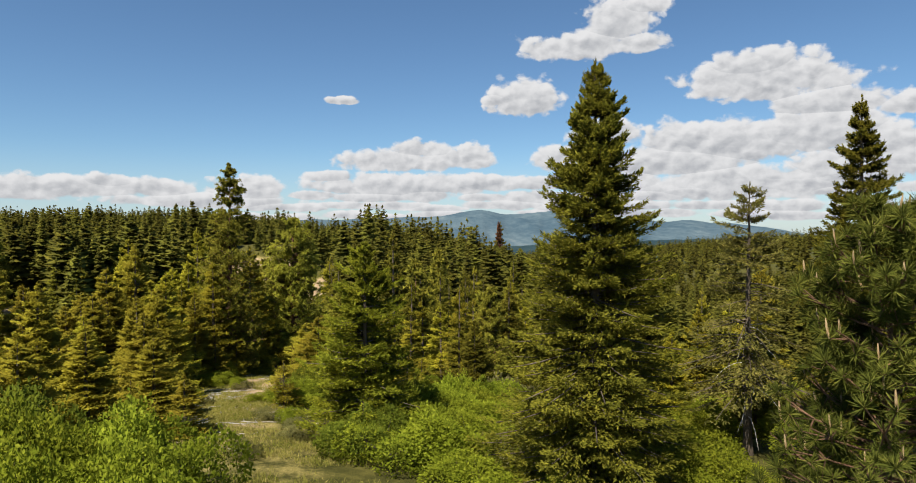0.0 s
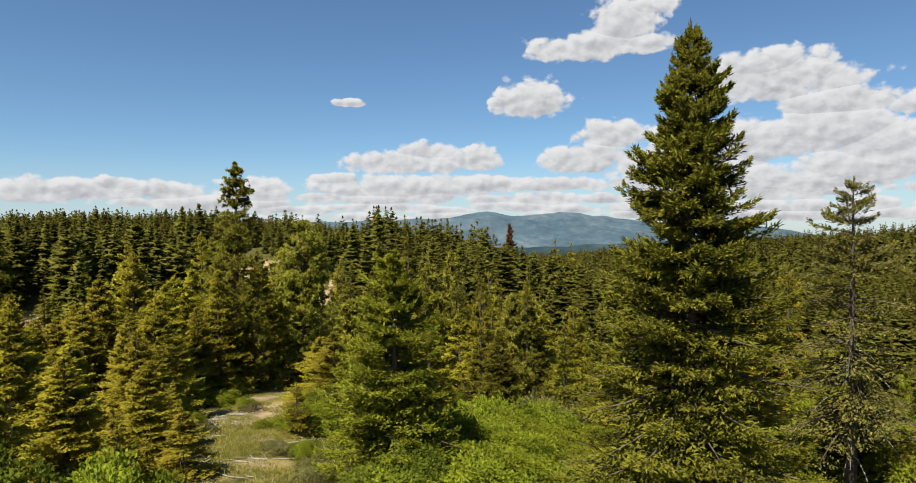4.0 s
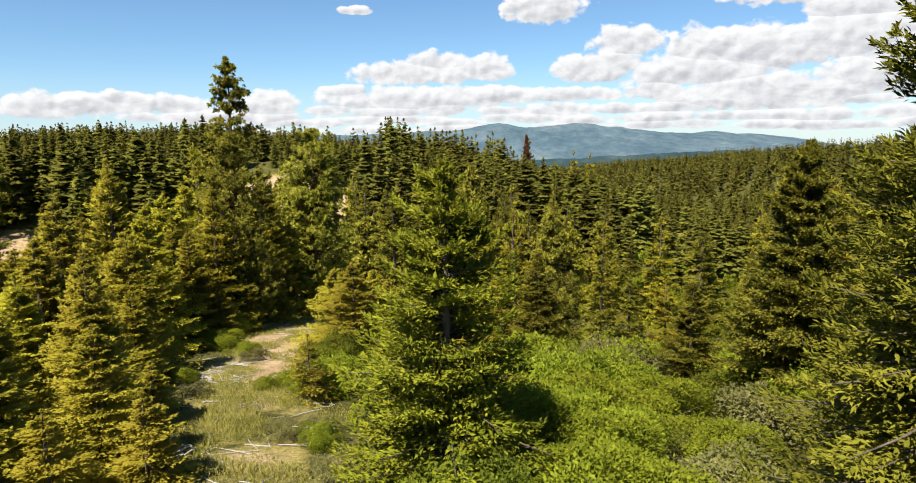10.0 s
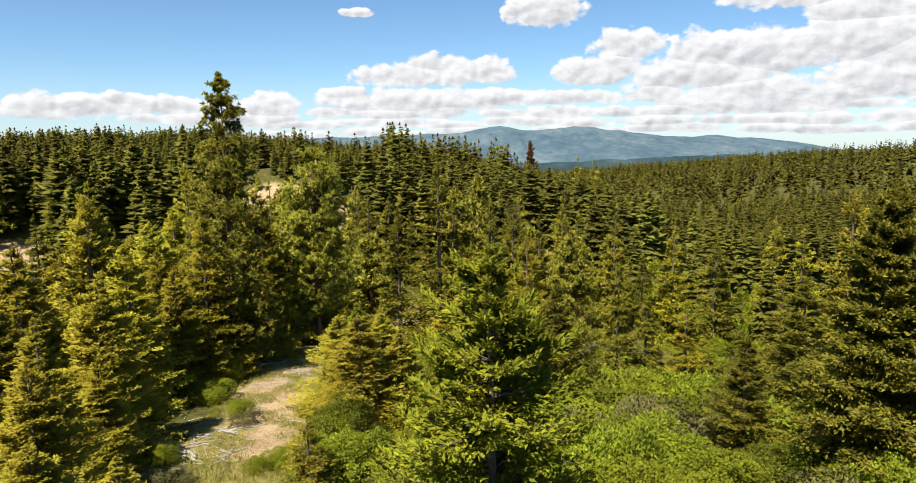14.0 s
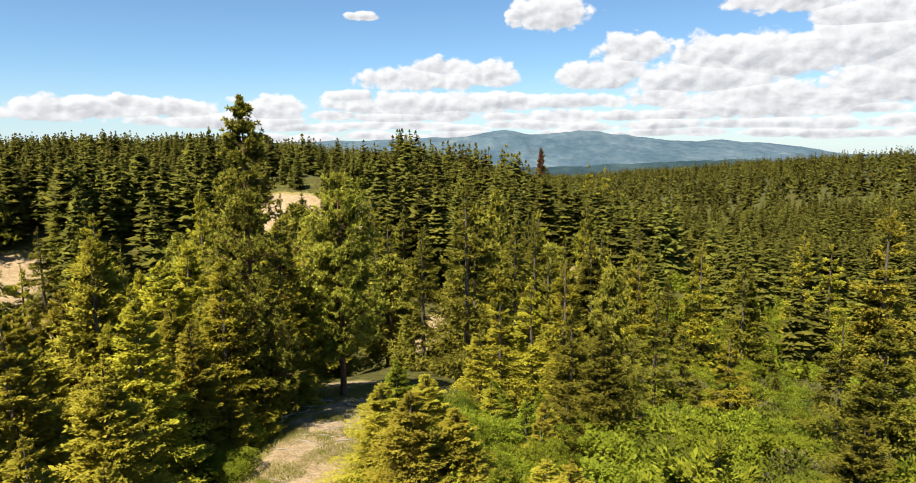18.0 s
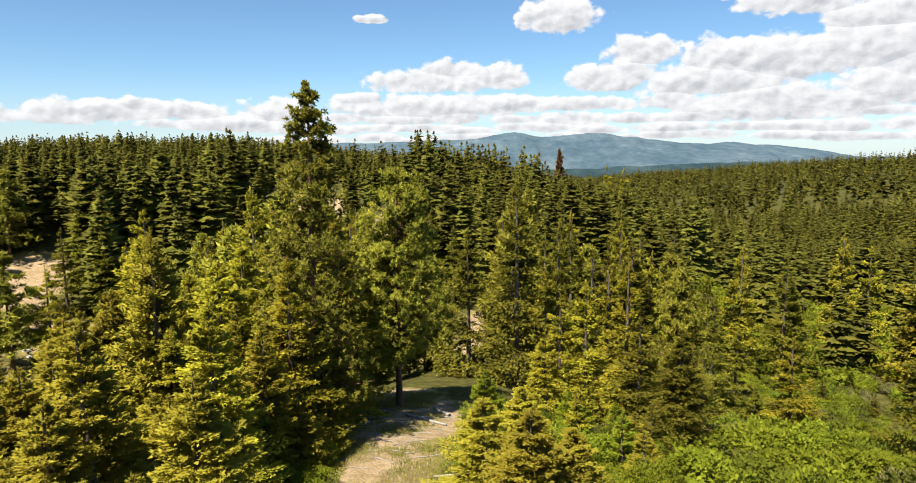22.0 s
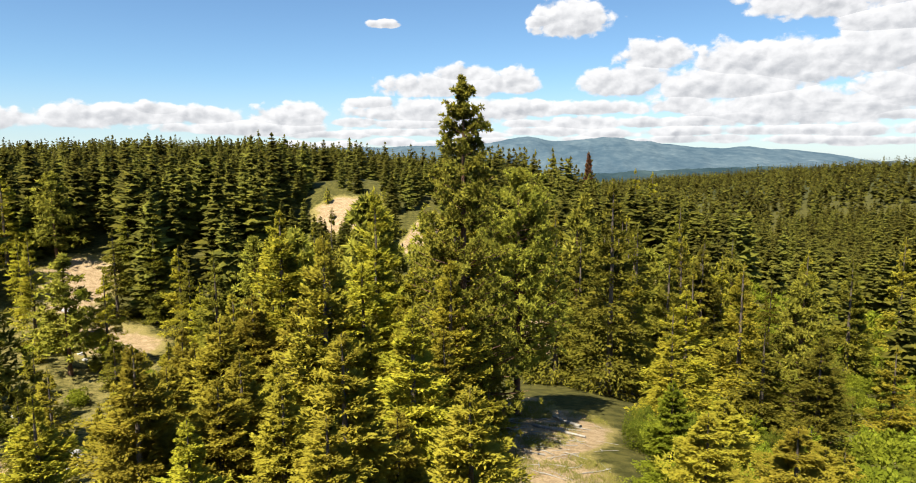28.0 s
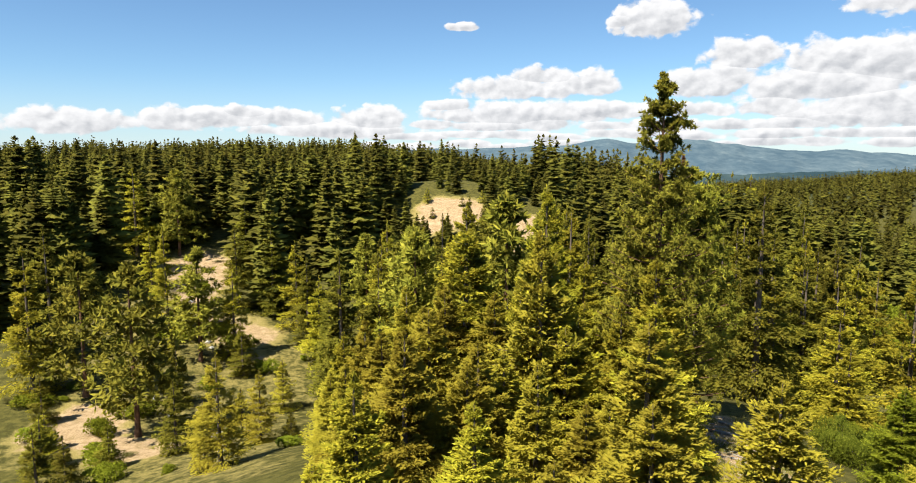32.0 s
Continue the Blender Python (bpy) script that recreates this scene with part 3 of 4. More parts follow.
def shrub_shape(rng, spread, height, leaves=2600, leaf=0.2, lobes=9, flat=0.75):
    """Leaves of a bush on several uneven lobes, and its stems."""
    where = rng.normal(0, 0.42, (lobes, 2)) * spread
    tall = height * rng.uniform(0.55, 1.0, lobes) * np.exp(-0.35 * (np.linalg.norm(where, axis=1) / spread) ** 2)
    rad = spread * rng.uniform(0.28, 0.5, lobes)
    k = rng.choice(lobes, leaves, p=rad ** 2 / (rad ** 2).sum())
    d = unit(rng.normal(0, 1, (leaves, 3)) + [0, 0, 0.45])
    r = rng.uniform(0.55, 1.0, leaves) ** 0.5 * (1 + 0.22 * np.sin(d[:, 0] * 7 + k) * np.sin(d[:, 1] * 6 + 2 * k) * np.sin(d[:, 2] * 8))
    up_r = np.maximum(tall * 0.5, rad * flat * 0.6)
    base = np.stack([where[k, 0] + d[:, 0] * r * rad[k], where[k, 1] + d[:, 1] * r * rad[k], np.maximum(0.05, tall[k] - up_r[k] + d[:, 2] * r * up_r[k])], -1)
    a = unit(d + rng.normal(0, 0.7, (leaves, 3)))
    ln = leaf * rng.uniform(0.6, 1.5, leaves)
    crown = kites(base, a, unit(np.cross(a, rng.normal(0, 1, a.shape) + [0, 0, 0.5])), ln, ln * 0.62, 0.15)
    top = np.stack([where[:, 0], where[:, 1], tall * 0.8], -1)
    low = np.stack([where[:, 0] * 0.15, where[:, 1] * 0.15, 0 * tall - 0.2], -1)
    s_ = np.linspace(0, 1, 5)[None, :, None]
    stems = low[:, None] * (1 - s_) + top[:, None] * s_ + rng.normal(0, 0.05, (lobes, 5, 3)) * spread
    return crown, (stems, np.tile(np.linspace(0.035, 0.01, 5), (lobes, 1)))


def child(name, me, parent, label=""):
    ob = new(name, me)
    ob.parent = parent
    return tagged(ob, label)


def tree(name, seed, maker, green, bark, label, category, limbs=True, **how):
    """A tree at the origin: an empty with trunk, crown and boughs under it."""
    got = maker(np.random.RandomState(seed), **how)
    root = tagged(new(name), label, category)
    path, rad = got[0]
    child("trunk", mesh("trunk", *tubes(path[None], rad[None], 8), bark, True), root)
    child("crown", leafy("crown", *got[1], green, outward(got[1][0]), shade_and_tips(got[1][0])), root)
    if limbs:
        tagged(child("limb_structure", mesh("limb_structure", *tubes(*got[2], 4), bark, True), root), kind="stuff")
    return root


def shrub(seed, leaf_mat, label, **how):
    crown, stems = shrub_shape(np.random.RandomState(seed), **how)
    root = tagged(new("shrub"), label, "shrub")
    child("foliage", leafy("foliage", *crown, leaf_mat, outward(crown[0], z_mid=how["height"] * 0.4)), root)
    tagged(child("stem", mesh("stem", *tubes(*stems, 5), BARK, True), root), kind="stuff")
    return root


def stand(ob, x, y, turn=0.0, scale=1.0, wide=None, dz=0.0):
    """Sets a plant on the ground."""
    ob.matrix_basis = pose(x, y, height_at(x, y) + dz, 0, 0, turn) @ Matrix.Diagonal((wide or scale, wide or scale, scale, 1))
    return ob


def again(ob, x, y, turn=0.0, scale=1.0, wide=None, dz=0.0):
    m_ = pose(x, y, height_at(x, y) + dz, 0, 0, turn) @ Matrix.Diagonal((wide or scale, wide or scale, scale, 1))
    return copy_thing(ob, m_ @ Matrix.Diagonal((1 / ob.scale[0], 1 / ob.scale[1], 1 / ob.scale[2], 1)))


# Single trees that the camera passes: foot x, y, height, spread
def single(name, kind, x, y, top, seed, green, label, turn=0.0, **how):
    h = top - height_at(x, y) + 0.5
    maker = pine_shape if kind == "pine" else conifer_shape
    ob = tree(name, seed, maker, green, BARK_PINE if kind == "pine" else BARK, label, "pine tree" if kind == "pine" else "fir tree", height=h, **how)
    return stand(ob, x, y, turn)


single("fir_tree", "fir", 4.3, 28.7, 27.4, 1, FIR_TALL, "tall full fir tree with lit yellow-green boughs", spread=5.3, per_metre=34, along=150, spray=0.26, slim=0.66, crown_base=0.03, whorl=0.62, drape=0.3, shape=0.86, fan=0.26, lumpy=0.18)
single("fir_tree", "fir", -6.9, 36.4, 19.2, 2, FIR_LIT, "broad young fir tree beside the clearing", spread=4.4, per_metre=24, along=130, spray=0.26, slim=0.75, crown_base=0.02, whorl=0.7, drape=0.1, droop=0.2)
thin_fir = single("fir_tree", "fir", 14.5, 36.3, 22.6, 3, GREYGREEN, "thin half-bare fir tree with dead lower branches", spread=4.1, per_metre=13, along=100, spray=0.25, slim=0.7, sparse=0.25, crown_base=0.24, droop=0.4)
single("fir_tree", "fir", 19.7, 34.5, 26.9, 4, FIR_DARK, "tall dark narrow fir tree", spread=4.0, per_metre=26, along=120, spray=0.25, slim=0.75, shape=0.85)
single("fir_tree", "fir", 12.1, 52.4, 19.6, 5, FIR_DARK, "dark green slender fir tree standing among shrubs", spread=4.6, per_metre=24, along=120, spray=0.34, slim=0.85, crown_base=0.04, shape=0.8)
single("pine_tree", "pine", -27.6, 72.8, 27.1, 6, PINE, "tall pine tree with an open tufted top", spread=3.9, boughs=290, tufts=13, needles=18, needle=0.29, width=0.085, crown_base=0.06, whorl=1.1, profile=([0, 0.15, 0.35, 0.55, 0.7, 0.78, 0.86, 0.93, 1.0], [0.95, 1.0, 0.84, 0.66, 0.5, 0.36, 0.34, 0.22, 0.04]))
single("pine_tree", "pine", -23.9, 85.6, 21.1, 7, PINE, "dark pine tree with a bare lower trunk", spread=3.7, boughs=270, tufts=13, needles=18, needle=0.35, width=0.09, crown_base=0.22, whorl=0.9, profile=([0, 0.15, 0.5, 0.8, 0.92, 1.0], [0.7, 1.0, 0.95, 0.6, 0.36, 0.12]))
single("fir_tree", "fir", -34.3, 65.0, 18.3, 8, FIR_YELLOW, "tall yellowish fir tree at the edge of the grove", spread=4.0, per_metre=18, along=36, spray=0.42, crown_base=0.04, shape=0.85)
single("pine_tree", "pine", 2.4, 92.9, 11.8, 9, PINE, "broad pine tree standing above the shrubs", spread=4.2, boughs=230, tufts=10, needles=12, needle=0.42, width=0.11, crown_base=0.1)
single("fir_tree", "fir", -14.5, 47.0, 10.4, 10, FIR, "small young fir tree in the clearing", spread=1.6, per_metre=40, along=22, spray=0.2, crown_base=0.02)

# The pine whose tufted crown stands beside the start
def near_pine(x, y, top):
    rng_ = np.random.RandomState(15)
    h = top - height_at(x, y) + 0.5
    (path, rad), crown, limbs, (twig, centre, axis) = pine_shape(rng_, h, 1.75, crown_base=0.5, boughs=210, tufts=7, needles=56, needle=0.19, width=0.013, shape=0.55)
    root = stand(tagged(new("pine_tree"), "pine tree with long needles and upright candles", "pine tree"), x, y)
    child("trunk", mesh("trunk", *tubes(path[None], rad[None] * 0.6, 9), BARK_PINE, True), root)
    child("crown", leafy("crown", *crown, PINE_NEAR, outward(crown[0])), root)
    tagged(child("limb_structure", mesh("limb_structure", *join([tubes(limbs[0], limbs[1] * 0.8, 5), tubes(twig, np.tile([0.012, 0.007], (len(twig), 1)), 4)]), BARK_PINE, True), root), kind="stuff")
    k_ = np.linspace(0, 1, 5)
    shoot = mesh("candle", *tubes(np.stack([0 * k_, 0.012 * k_ ** 2, 0.2 * k_], -1)[None], np.array([[0.011, 0.014, 0.013, 0.011, 0.005]]), 6), CANDLE, True)
    high = [i for i in range(0, len(centre), 5) if centre[i, 2] > h - 4.6]
    for i in high:
        up_ = Vector(axis[i] * 0.5 + np.array([0, 0, 1.0]))
        ob = child("candle", shoot, root)
        ob.matrix_basis = Matrix.Translation(centre[i]) @ up_.to_track_quat("Z", "Y").to_matrix().to_4x4() @ Matrix.Scale(rng_.uniform(0.7, 1.3), 4)
    # one dying shoot
    c_ = centre[high[3]] + np.array([0, 0, 0.05])
    d_ = unit(rng_.normal(0, 0.45, (60, 3)) + [-0.6, 0, 0.5])
    V, F = kites(np.tile(c_, (60, 1)), d_, unit(np.cross(d_, rng_.normal(0, 1, d_.shape))), rng_.uniform(0.1, 0.18, 60), np.full(60, 0.01))
    child("dead_shoot", leafy("dead_shoot", V, F, RUST, outward(V)), root, "rust-brown dead needle shoot")


near_pine(3.75, 7.6, 20.4)

# Bare bleached branches low on the thin fir
rng = np.random.RandomState(8)
for k in range(16):
    a, z = rng.uniform(-2.9, -0.6) if k % 2 else rng.uniform(-3.6, 0.4), rng.uniform(2.2, 7.5)
    t = np.linspace(0, 1, 7)
    ln = rng.uniform(1.2, 2.4)
    path = np.stack([math.cos(a) * ln * t, math.sin(a) * ln * t, z + 0.25 * ln * t - 0.75 * ln * t ** 2.2], -1) + rng.normal(0, 0.02, (7, 3))
    child("dead_branch", mesh("dead_branch", *tubes(path[None], 0.032 * (1.05 - t)[None] + 0.004, 5), DEADWOOD, True), thin_fir, "bleached bare dead branch")

# Kinds of which many stand in the groves
KINDS = {
    "f": (FIR, 3.9, 0.06, "green fir tree in the mixed grove", "fir_tree"), "y": (FIR_YELLOW, 4.1, 0.05, "yellow-green fir tree with dense boughs", "fir_tree"),
    "d": (FIR_DARK, 3.8, 0.08, "dark green fir tree among shrubs", "fir_tree"), "b": (FIR_YELLOW, 4.6, 0.02, "bright young fir tree with fresh tips", "fir_tree"),
    "p": (PINE, 4.0, 0.2, "open-crowned pine tree on the slope", "pine_tree"), "l": (LEAF, 4.6, 0.02, "bright green young broadleaf tree", "broadleaf_tree"),
}
models = {}
for k, (mat, sp, cb, label, name) in KINDS.items():
    for far in (False, True):
        for v in range(1 if k in "l" else 3):
            seed = 20 + 7 * v + ord(k) + 300 * far
            if k == "p":
                ob = tree(name, seed, pine_shape, mat, BARK_PINE, label, "pine tree", limbs=False, height=18.0, spread=sp * (0.9 + 0.15 * v), boughs=130, tufts=5 if far else 9, needles=7 if far else 9, needle=0.75 if far else 0.5, width=0.24 if far else 0.16, crown_base=cb, whorl=0.9)
            elif far:
                ob = tree(name, seed, conifer_shape, mat, BARK, label, "tree" if k == "l" else "fir tree", limbs=False, height=18.0, spread=sp, per_metre=6.5, along=44, spray=0.44, slim=0.95, crown_base=cb, shape=0.9, fan=0.42, whorl=1.0, droop=0.35)
            else:
                ob = tree(name, seed, conifer_shape, mat, BARK, label, "tree" if k == "l" else "fir tree", limbs=False, height=18.0, spread=sp * (0.85 + 0.15 * v), per_metre=14, along=58, spray=0.36, slim=0.9, shape=0.8, fan=0.36, whorl=0.7, crown_base=cb + (0.16 if k == "f" and v == 2 else 0.0), droop=0.2)
            tagged(ob, group="trees of the groves")
            models[k, far, v] = (ob, [])
rng = np.random.RandomState(77)
standing = []


def plant(x, y, top, kind):
    """A tree of that kind whose top reaches the given height."""
    if any((x - a) ** 2 + (y - b) ** 2 < 3.4 for a, b in standing):
        return
    standing.append((x, y))
    h = max(2.5, top - height_at(x, y))
    far = y > 84 or h < 5.5
    v = 0 if kind == "l" else rng.randint(3)
    ob, made = models[kind, far, v]
    sc = h / 17.6
    wide = sc ** 0.7 * rng.uniform(1.05, 1.35) * (1.0 if kind != "b" else 1.1)
    if made:
        again(ob, x, y, rng.uniform(0, 360), sc, wide)
    else:
        stand(ob, x, y, rng.uniform(0, 360), sc, wide)
    made.append(1)


# Groves: foot x, y, height of the top, kind
LEFT_GROVE = [
    (-42, 70, 12.9, "y"),
    (-44, 76, 10.6, "y"),
    (-36, 62, 12.6, "y"),
    (-36, 72, 13.8, "f"),
    (-34, 73, 15.6, "f"),
    (-40, 81, 13.3, "f"),
    (-35, 82, 19.9, "f"),
    (-34, 77, 16.2, "f"),
    (-28, 69, 16.5, "f"),
    (-28, 81, 17.7, "f"),
    (-28, 76, 12.5, "d"),
    (-28, 86, 12.1, "p"),
    (-31, 58, 12.1, "y"),
    (-32, 62, 9.7, "b"),
    (-32, 56, 12.5, "y"),
    (-40, 75, 18.8, "f"),
    (-29, 47, 13.7, "f"),
    (-27, 38, 13.8, "f"),
]
SIDE_GROVE = [
    (-41, 72, 13.8, "y"),
    (-41, 67, 13.5, "y"),
    (-37, 60, 13.7, "y"),
    (-42, 78, 13.4, "y"),
    (-31, 55, 15.5, "b"),
    (-37, 80, 13.0, "f"),
    (-41, 108, 17.3, "p"),
    (-32, 74, 12.6, "f"),
    (-27, 68, 13.7, "f"),
    (-32, 82, 14.0, "f"),
    (-29, 56, 12.8, "b"),
    (-37, 58, 13.2, "y"),
    (-30, 50, 15.0, "y"),
]
FAR_SIDE_GROVE = [
    (-48, 76, 10.3, "y"),
    (-46, 80, 12.0, "y"),
    (-41, 78, 13.0, "f"),
    (-37, 72, 12.7, "y"),
    (-32, 74, 15.3, "f"),
    (-30, 66, 14.4, "f"),
    (-29, 50, 15.2, "b"),
    (-45, 64, 10.9, "y"),
    (-41, 61, 12.7, "y"),
    (-40, 66, 12.6, "y"),
    (-34, 57, 13.7, "y"),
    (-33, 64, 13.5, "f"),
]
YOUNG_TREES = [
    (-29, 44, 12.5, "y"),
    (-31, 48, 12.0, "y"),
    (-26.5, 47, 9.5, "b"),
    (-28.5, 40.5, 11.0, "y"),
    (-33, 52, 12.0, "y"),
    (-16, 66, 10.6, "l"),
    (-14, 64, 10.4, "b"),
    (-12, 58, 10.8, "b"),
    (-10, 72, 7.1, "f"),
    (-7, 66, 7.1, "b"),
    (-16, 60, 11.3, "b"),
    (-13, 64, 10.1, "b"),
    (-14, 56, 12.4, "b"),
    (-27, 50, 11.0, "b"),
    (-21, 44, 10.1, "b"),
    (-26, 44, 10.1, "b"),
    (-27, 42, 13.6, "y"),
    (-17, 36, 11.9, "b"),
    (-19, 34, 12.1, "b"),
    (-16, 62, 8.1, "l"),
    (-12, 56, 8.8, "f"),
]
# Young firs along the west edge of the clearing: foot x, y, height, kind
EDGE_TREES = [
    (-19.5, 37.5, 5.5, "b"), (-21.5, 40.5, 7, "y"), (-24, 44.5, 8, "y"), (-24.5, 49, 5.5, "b"), (-26, 52, 9, "y"), (-26, 41, 9, "y"), (-28, 46, 10, "f"), (-22, 35, 6.5, "y"), (-25.5, 36.5, 9, "y"),
    (-22.5, 44.5, 4, "b"), (-23, 31, 6, "b"), (-26, 31, 8, "y"), (-19, 33.5, 4, "b"), (-29, 38, 10, "y"), (-27.5, 56, 10, "f"), (-29, 60, 11, "f"), (-28, 64, 9, "y"), (-30, 52, 11, "y"),
]
VALLEY_TREES = [
    (8, 58, 10.5, "d"),
    (-21, 150, -12.5, "f"),
    (-17, 163, -11.0, "d"),
    (-24, 158, -12.0, "d"),
    (13, 45, 13.0, "f"),
    (16, 48, 14.0, "f"),
    (17.5, 42, 14.5, "d"),
    (10.5, 41, 11.0, "f"),
    (-2, 96, 11.6, "f"),
    (-5, 104, 8.1, "f"),
    (-9, 94, 8.3, "f"),
    (-11, 86, 7.4, "f"),
    (12, 112, 4.9, "d"),
    (21, 160, 1.5, "f"),
    (35, 165, 3.2, "f"),
    (48, 170, -5.3, "f"),
    (68, 190, 2.3, "y"),
    (80, 200, -2.1, "f"),
    (76, 170, 11.7, "y"),
    (-0, 84, 8.0, "d"),
    (27, 95, 6.3, "d"),
    (21, 78, 9.7, "d"),
    (21, 110, -0.3, "f"),
    (18, 120, -1.9, "d"),
    (-2, 90, 7.5, "d"),
    (-24, 187, -14.7, "f"),
    (-18, 178, -13.9, "d"),
    (-26, 172, -14.5, "p"),
    (-5, 104, 5.5, "f"),
]
# Trees on the open slope: foot x, y, height, kind
SLOPE_TREES = [
    (-95, 111, 25, "p"), (-105, 143, 22, "p"), (-100, 147, 20, "f"), (-113, 122, 24, "p"), (-121, 120, 25, "f"), (-128, 132, 24, "d"), (-118, 152, 22, "f"),
    (-95, 141, 10, "d"), (-98, 125, 11.5, "d"), (-90, 99, 6, "d"), (-84, 104, 10, "d"), (-90, 92, 7, "d"), (-69, 90, 12.5, "y"), (-89, 87, 9.7, "d"), (-81, 129, 9, "y"),
    (-76, 98, 8, "f"), (-79, 112, 7, "f"), (-73, 106, 10, "y"), (-99, 98, 7.5, "d"), (-104, 104, 6, "f"), (-112, 112, 8, "d"), (-133, 168, 14, "f"),
    (-112, 170, 20, "d"), (-104, 172, 21, "d"), (-96, 168, 20, "f"), (-90, 160, 19, "d"), (-84, 152, 18, "f"), (-79, 145, 17, "d"), (-118, 186, 21, "d"), (-110, 184, 22, "f"), (-125, 205, 22, "d"), (-140, 190, 23, "p"), (-147, 182, 24, "f"),
]
# Trees that stand out on the crest
RIDGE_TREES = [
    (-139, 330, 34.0, "d"), (-45, 380, 24.5, "f"), (-28, 390, 25.5, "d"), (-9, 400, 24.5, "f"), (1, 405, 26.0, "f"), (22, 410, 23.0, "d"), (52, 430, 13.5, "f"), (62, 430, 11.5, "f"),
]
for x, y, top, kind in LEFT_GROVE + SIDE_GROVE + FAR_SIDE_GROVE + YOUNG_TREES + VALLEY_TREES + RIDGE_TREES:
    plant(x, y, top, kind)

for x, y, h, kind in EDGE_TREES + SLOPE_TREES:
    plant(x, y, height_at(x, y) + h, kind)

bushes = [shrub(40 + i, mat, lab, spread=2.6, height=3.0, leaves=lv, leaf=lf) for i, (mat, lab, lv, lf) in enumerate([
    (LEAF, "bright green leafy deciduous shrub", 2600, 0.26), (LEAF, "bright green rounded deciduous shrub", 2600, 0.26), (LEAF_DARK, "dark green leafy deciduous shrub", 2500, 0.26), (LEAF_GREY, "grey-green twiggy deciduous shrub", 3200, 0.17)])]
near_bushes = [shrub(50 + i, mat, lab, spread=2.6, height=3.0, leaves=lv, leaf=lf, lobes=14) for i, (mat, lab, lv, lf) in enumerate([
    (LEAF, "dense bright green deciduous shrub", 14000, 0.115), (LEAF, "dense rounded bright green shrub", 14000, 0.12), (LEAF_DARK, "dense dark green deciduous shrub", 13000, 0.115), (LEAF_GREY, "pale grey-green twiggy shrub", 6500, 0.14)])]
bushes += near_bushes
for ob in bushes:
    tagged(ob, group="shrubs of the valley")
first = [True] * 8


def bush(x, y, k, size, tall=None):
    if first[k]:
        first[k] = False
        stand(bushes[k], x, y, rng.uniform(0, 360), tall or size, size)
    else:
        again(bushes[k], x, y, rng.uniform(0, 360), tall or size, size)


# Shrubs near the way: x, y, kind, size, height
for x, y, k, size, tall in [
    (-17, 22, 0, 1.3, 1.8), (-14.5, 25, 1, 1.2, 1.5), (-12.5, 21, 0, 1.1, 1.4), (-19, 26, 2, 1.3, 1.7), (-15.5, 20, 1, 1.1, 1.5), (-18.5, 19, 0, 1.2, 1.8), (-6, 33, 2, 1.1, 1.0), (-3, 32, 1, 1.3, 1.1), (-1, 36, 0, 1.2, 0.9),
    (2, 36, 3, 1.2, 0.8), (5, 32, 0, 1.1, 0.8), (7, 30, 1, 1.1, 0.8), (9, 30, 0, 1.1, 1.0), (10, 27, 0, 0.9, 0.9), (-4, 42, 1, 1.3, 1.2), (4, 60, 3, 1.5, 1.3),
    (9, 35, 1, 1.0, 0.9), (0, 47, 0, 1.4, 1.1), (-2, 40, 0, 1.1, 1.0), (-27, 67, 0, 0.9, 0.9), (-25.5, 62, 0, 0.7, 0.5), (13, 40, 1, 1.2, 1.0), (17, 34, 0, 1.2, 1.0),
    (-1, 28, 1, 1.0, 0.7), (3, 27, 0, 0.9, 0.6), (1, 54, 0, 1.4, 1.2), (8, 46, 3, 1.3, 1.0), (-8, 44, 1, 1.0, 0.8), (-20.5, 56, 3, 0.3, 0.3), (-16.6, 50.5, 1, 0.4, 0.33), (-15.6, 50, 0, 0.35, 0.3), (-17.4, 49.4, 0, 0.3, 0.25), (-22.5, 50, 1, 0.4, 0.4), (-17, 58.5, 1, 0.5, 0.5), (-14, 41, 3, 0.3, 0.3), (-12.2, 40, 1, 0.35, 0.4), (-12.5, 32, 3, 0.3, 0.35), (-11, 36.5, 3, 0.35, 0.4), (-21, 47, 3, 0.4, 0.3), (-21.8, 58, 0, 0.35, 0.4)]:
    bush(x, y, k + 4, size, tall)
for x, y in [(-124, 176), (-119, 164), (-110, 158), (-103, 153), (-92, 143), (-101, 110), (-94, 101), (-118, 116), (-108, 106), (-112, 130), (-121, 140), (-101, 119), (-87, 95), (-97, 134), (-114, 150)]:
    bush(x, y, rng.randint(2), rng.uniform(0.9, 1.5), rng.uniform(0.7, 1.1))
# Shrubs and saplings dotted over the open slope below the bare hill
for k in range(150):
    x, y = rng.uniform(-142, -62), rng.uniform(78, 205)
    if bareness(np.array([x]), np.array([y]))[0] < 0.12:
        continue
    if rng.rand() < 0.5:
        bush(x, y, rng.choice([0, 1, 2, 3]), rng.uniform(0.25, 0.7), rng.uniform(0.2, 0.5))
    elif rng.rand() < 0.2:
        plant(x, y, height_at(x, y) + rng.uniform(2.5, 6.0), rng.choice(["f", "d"]))
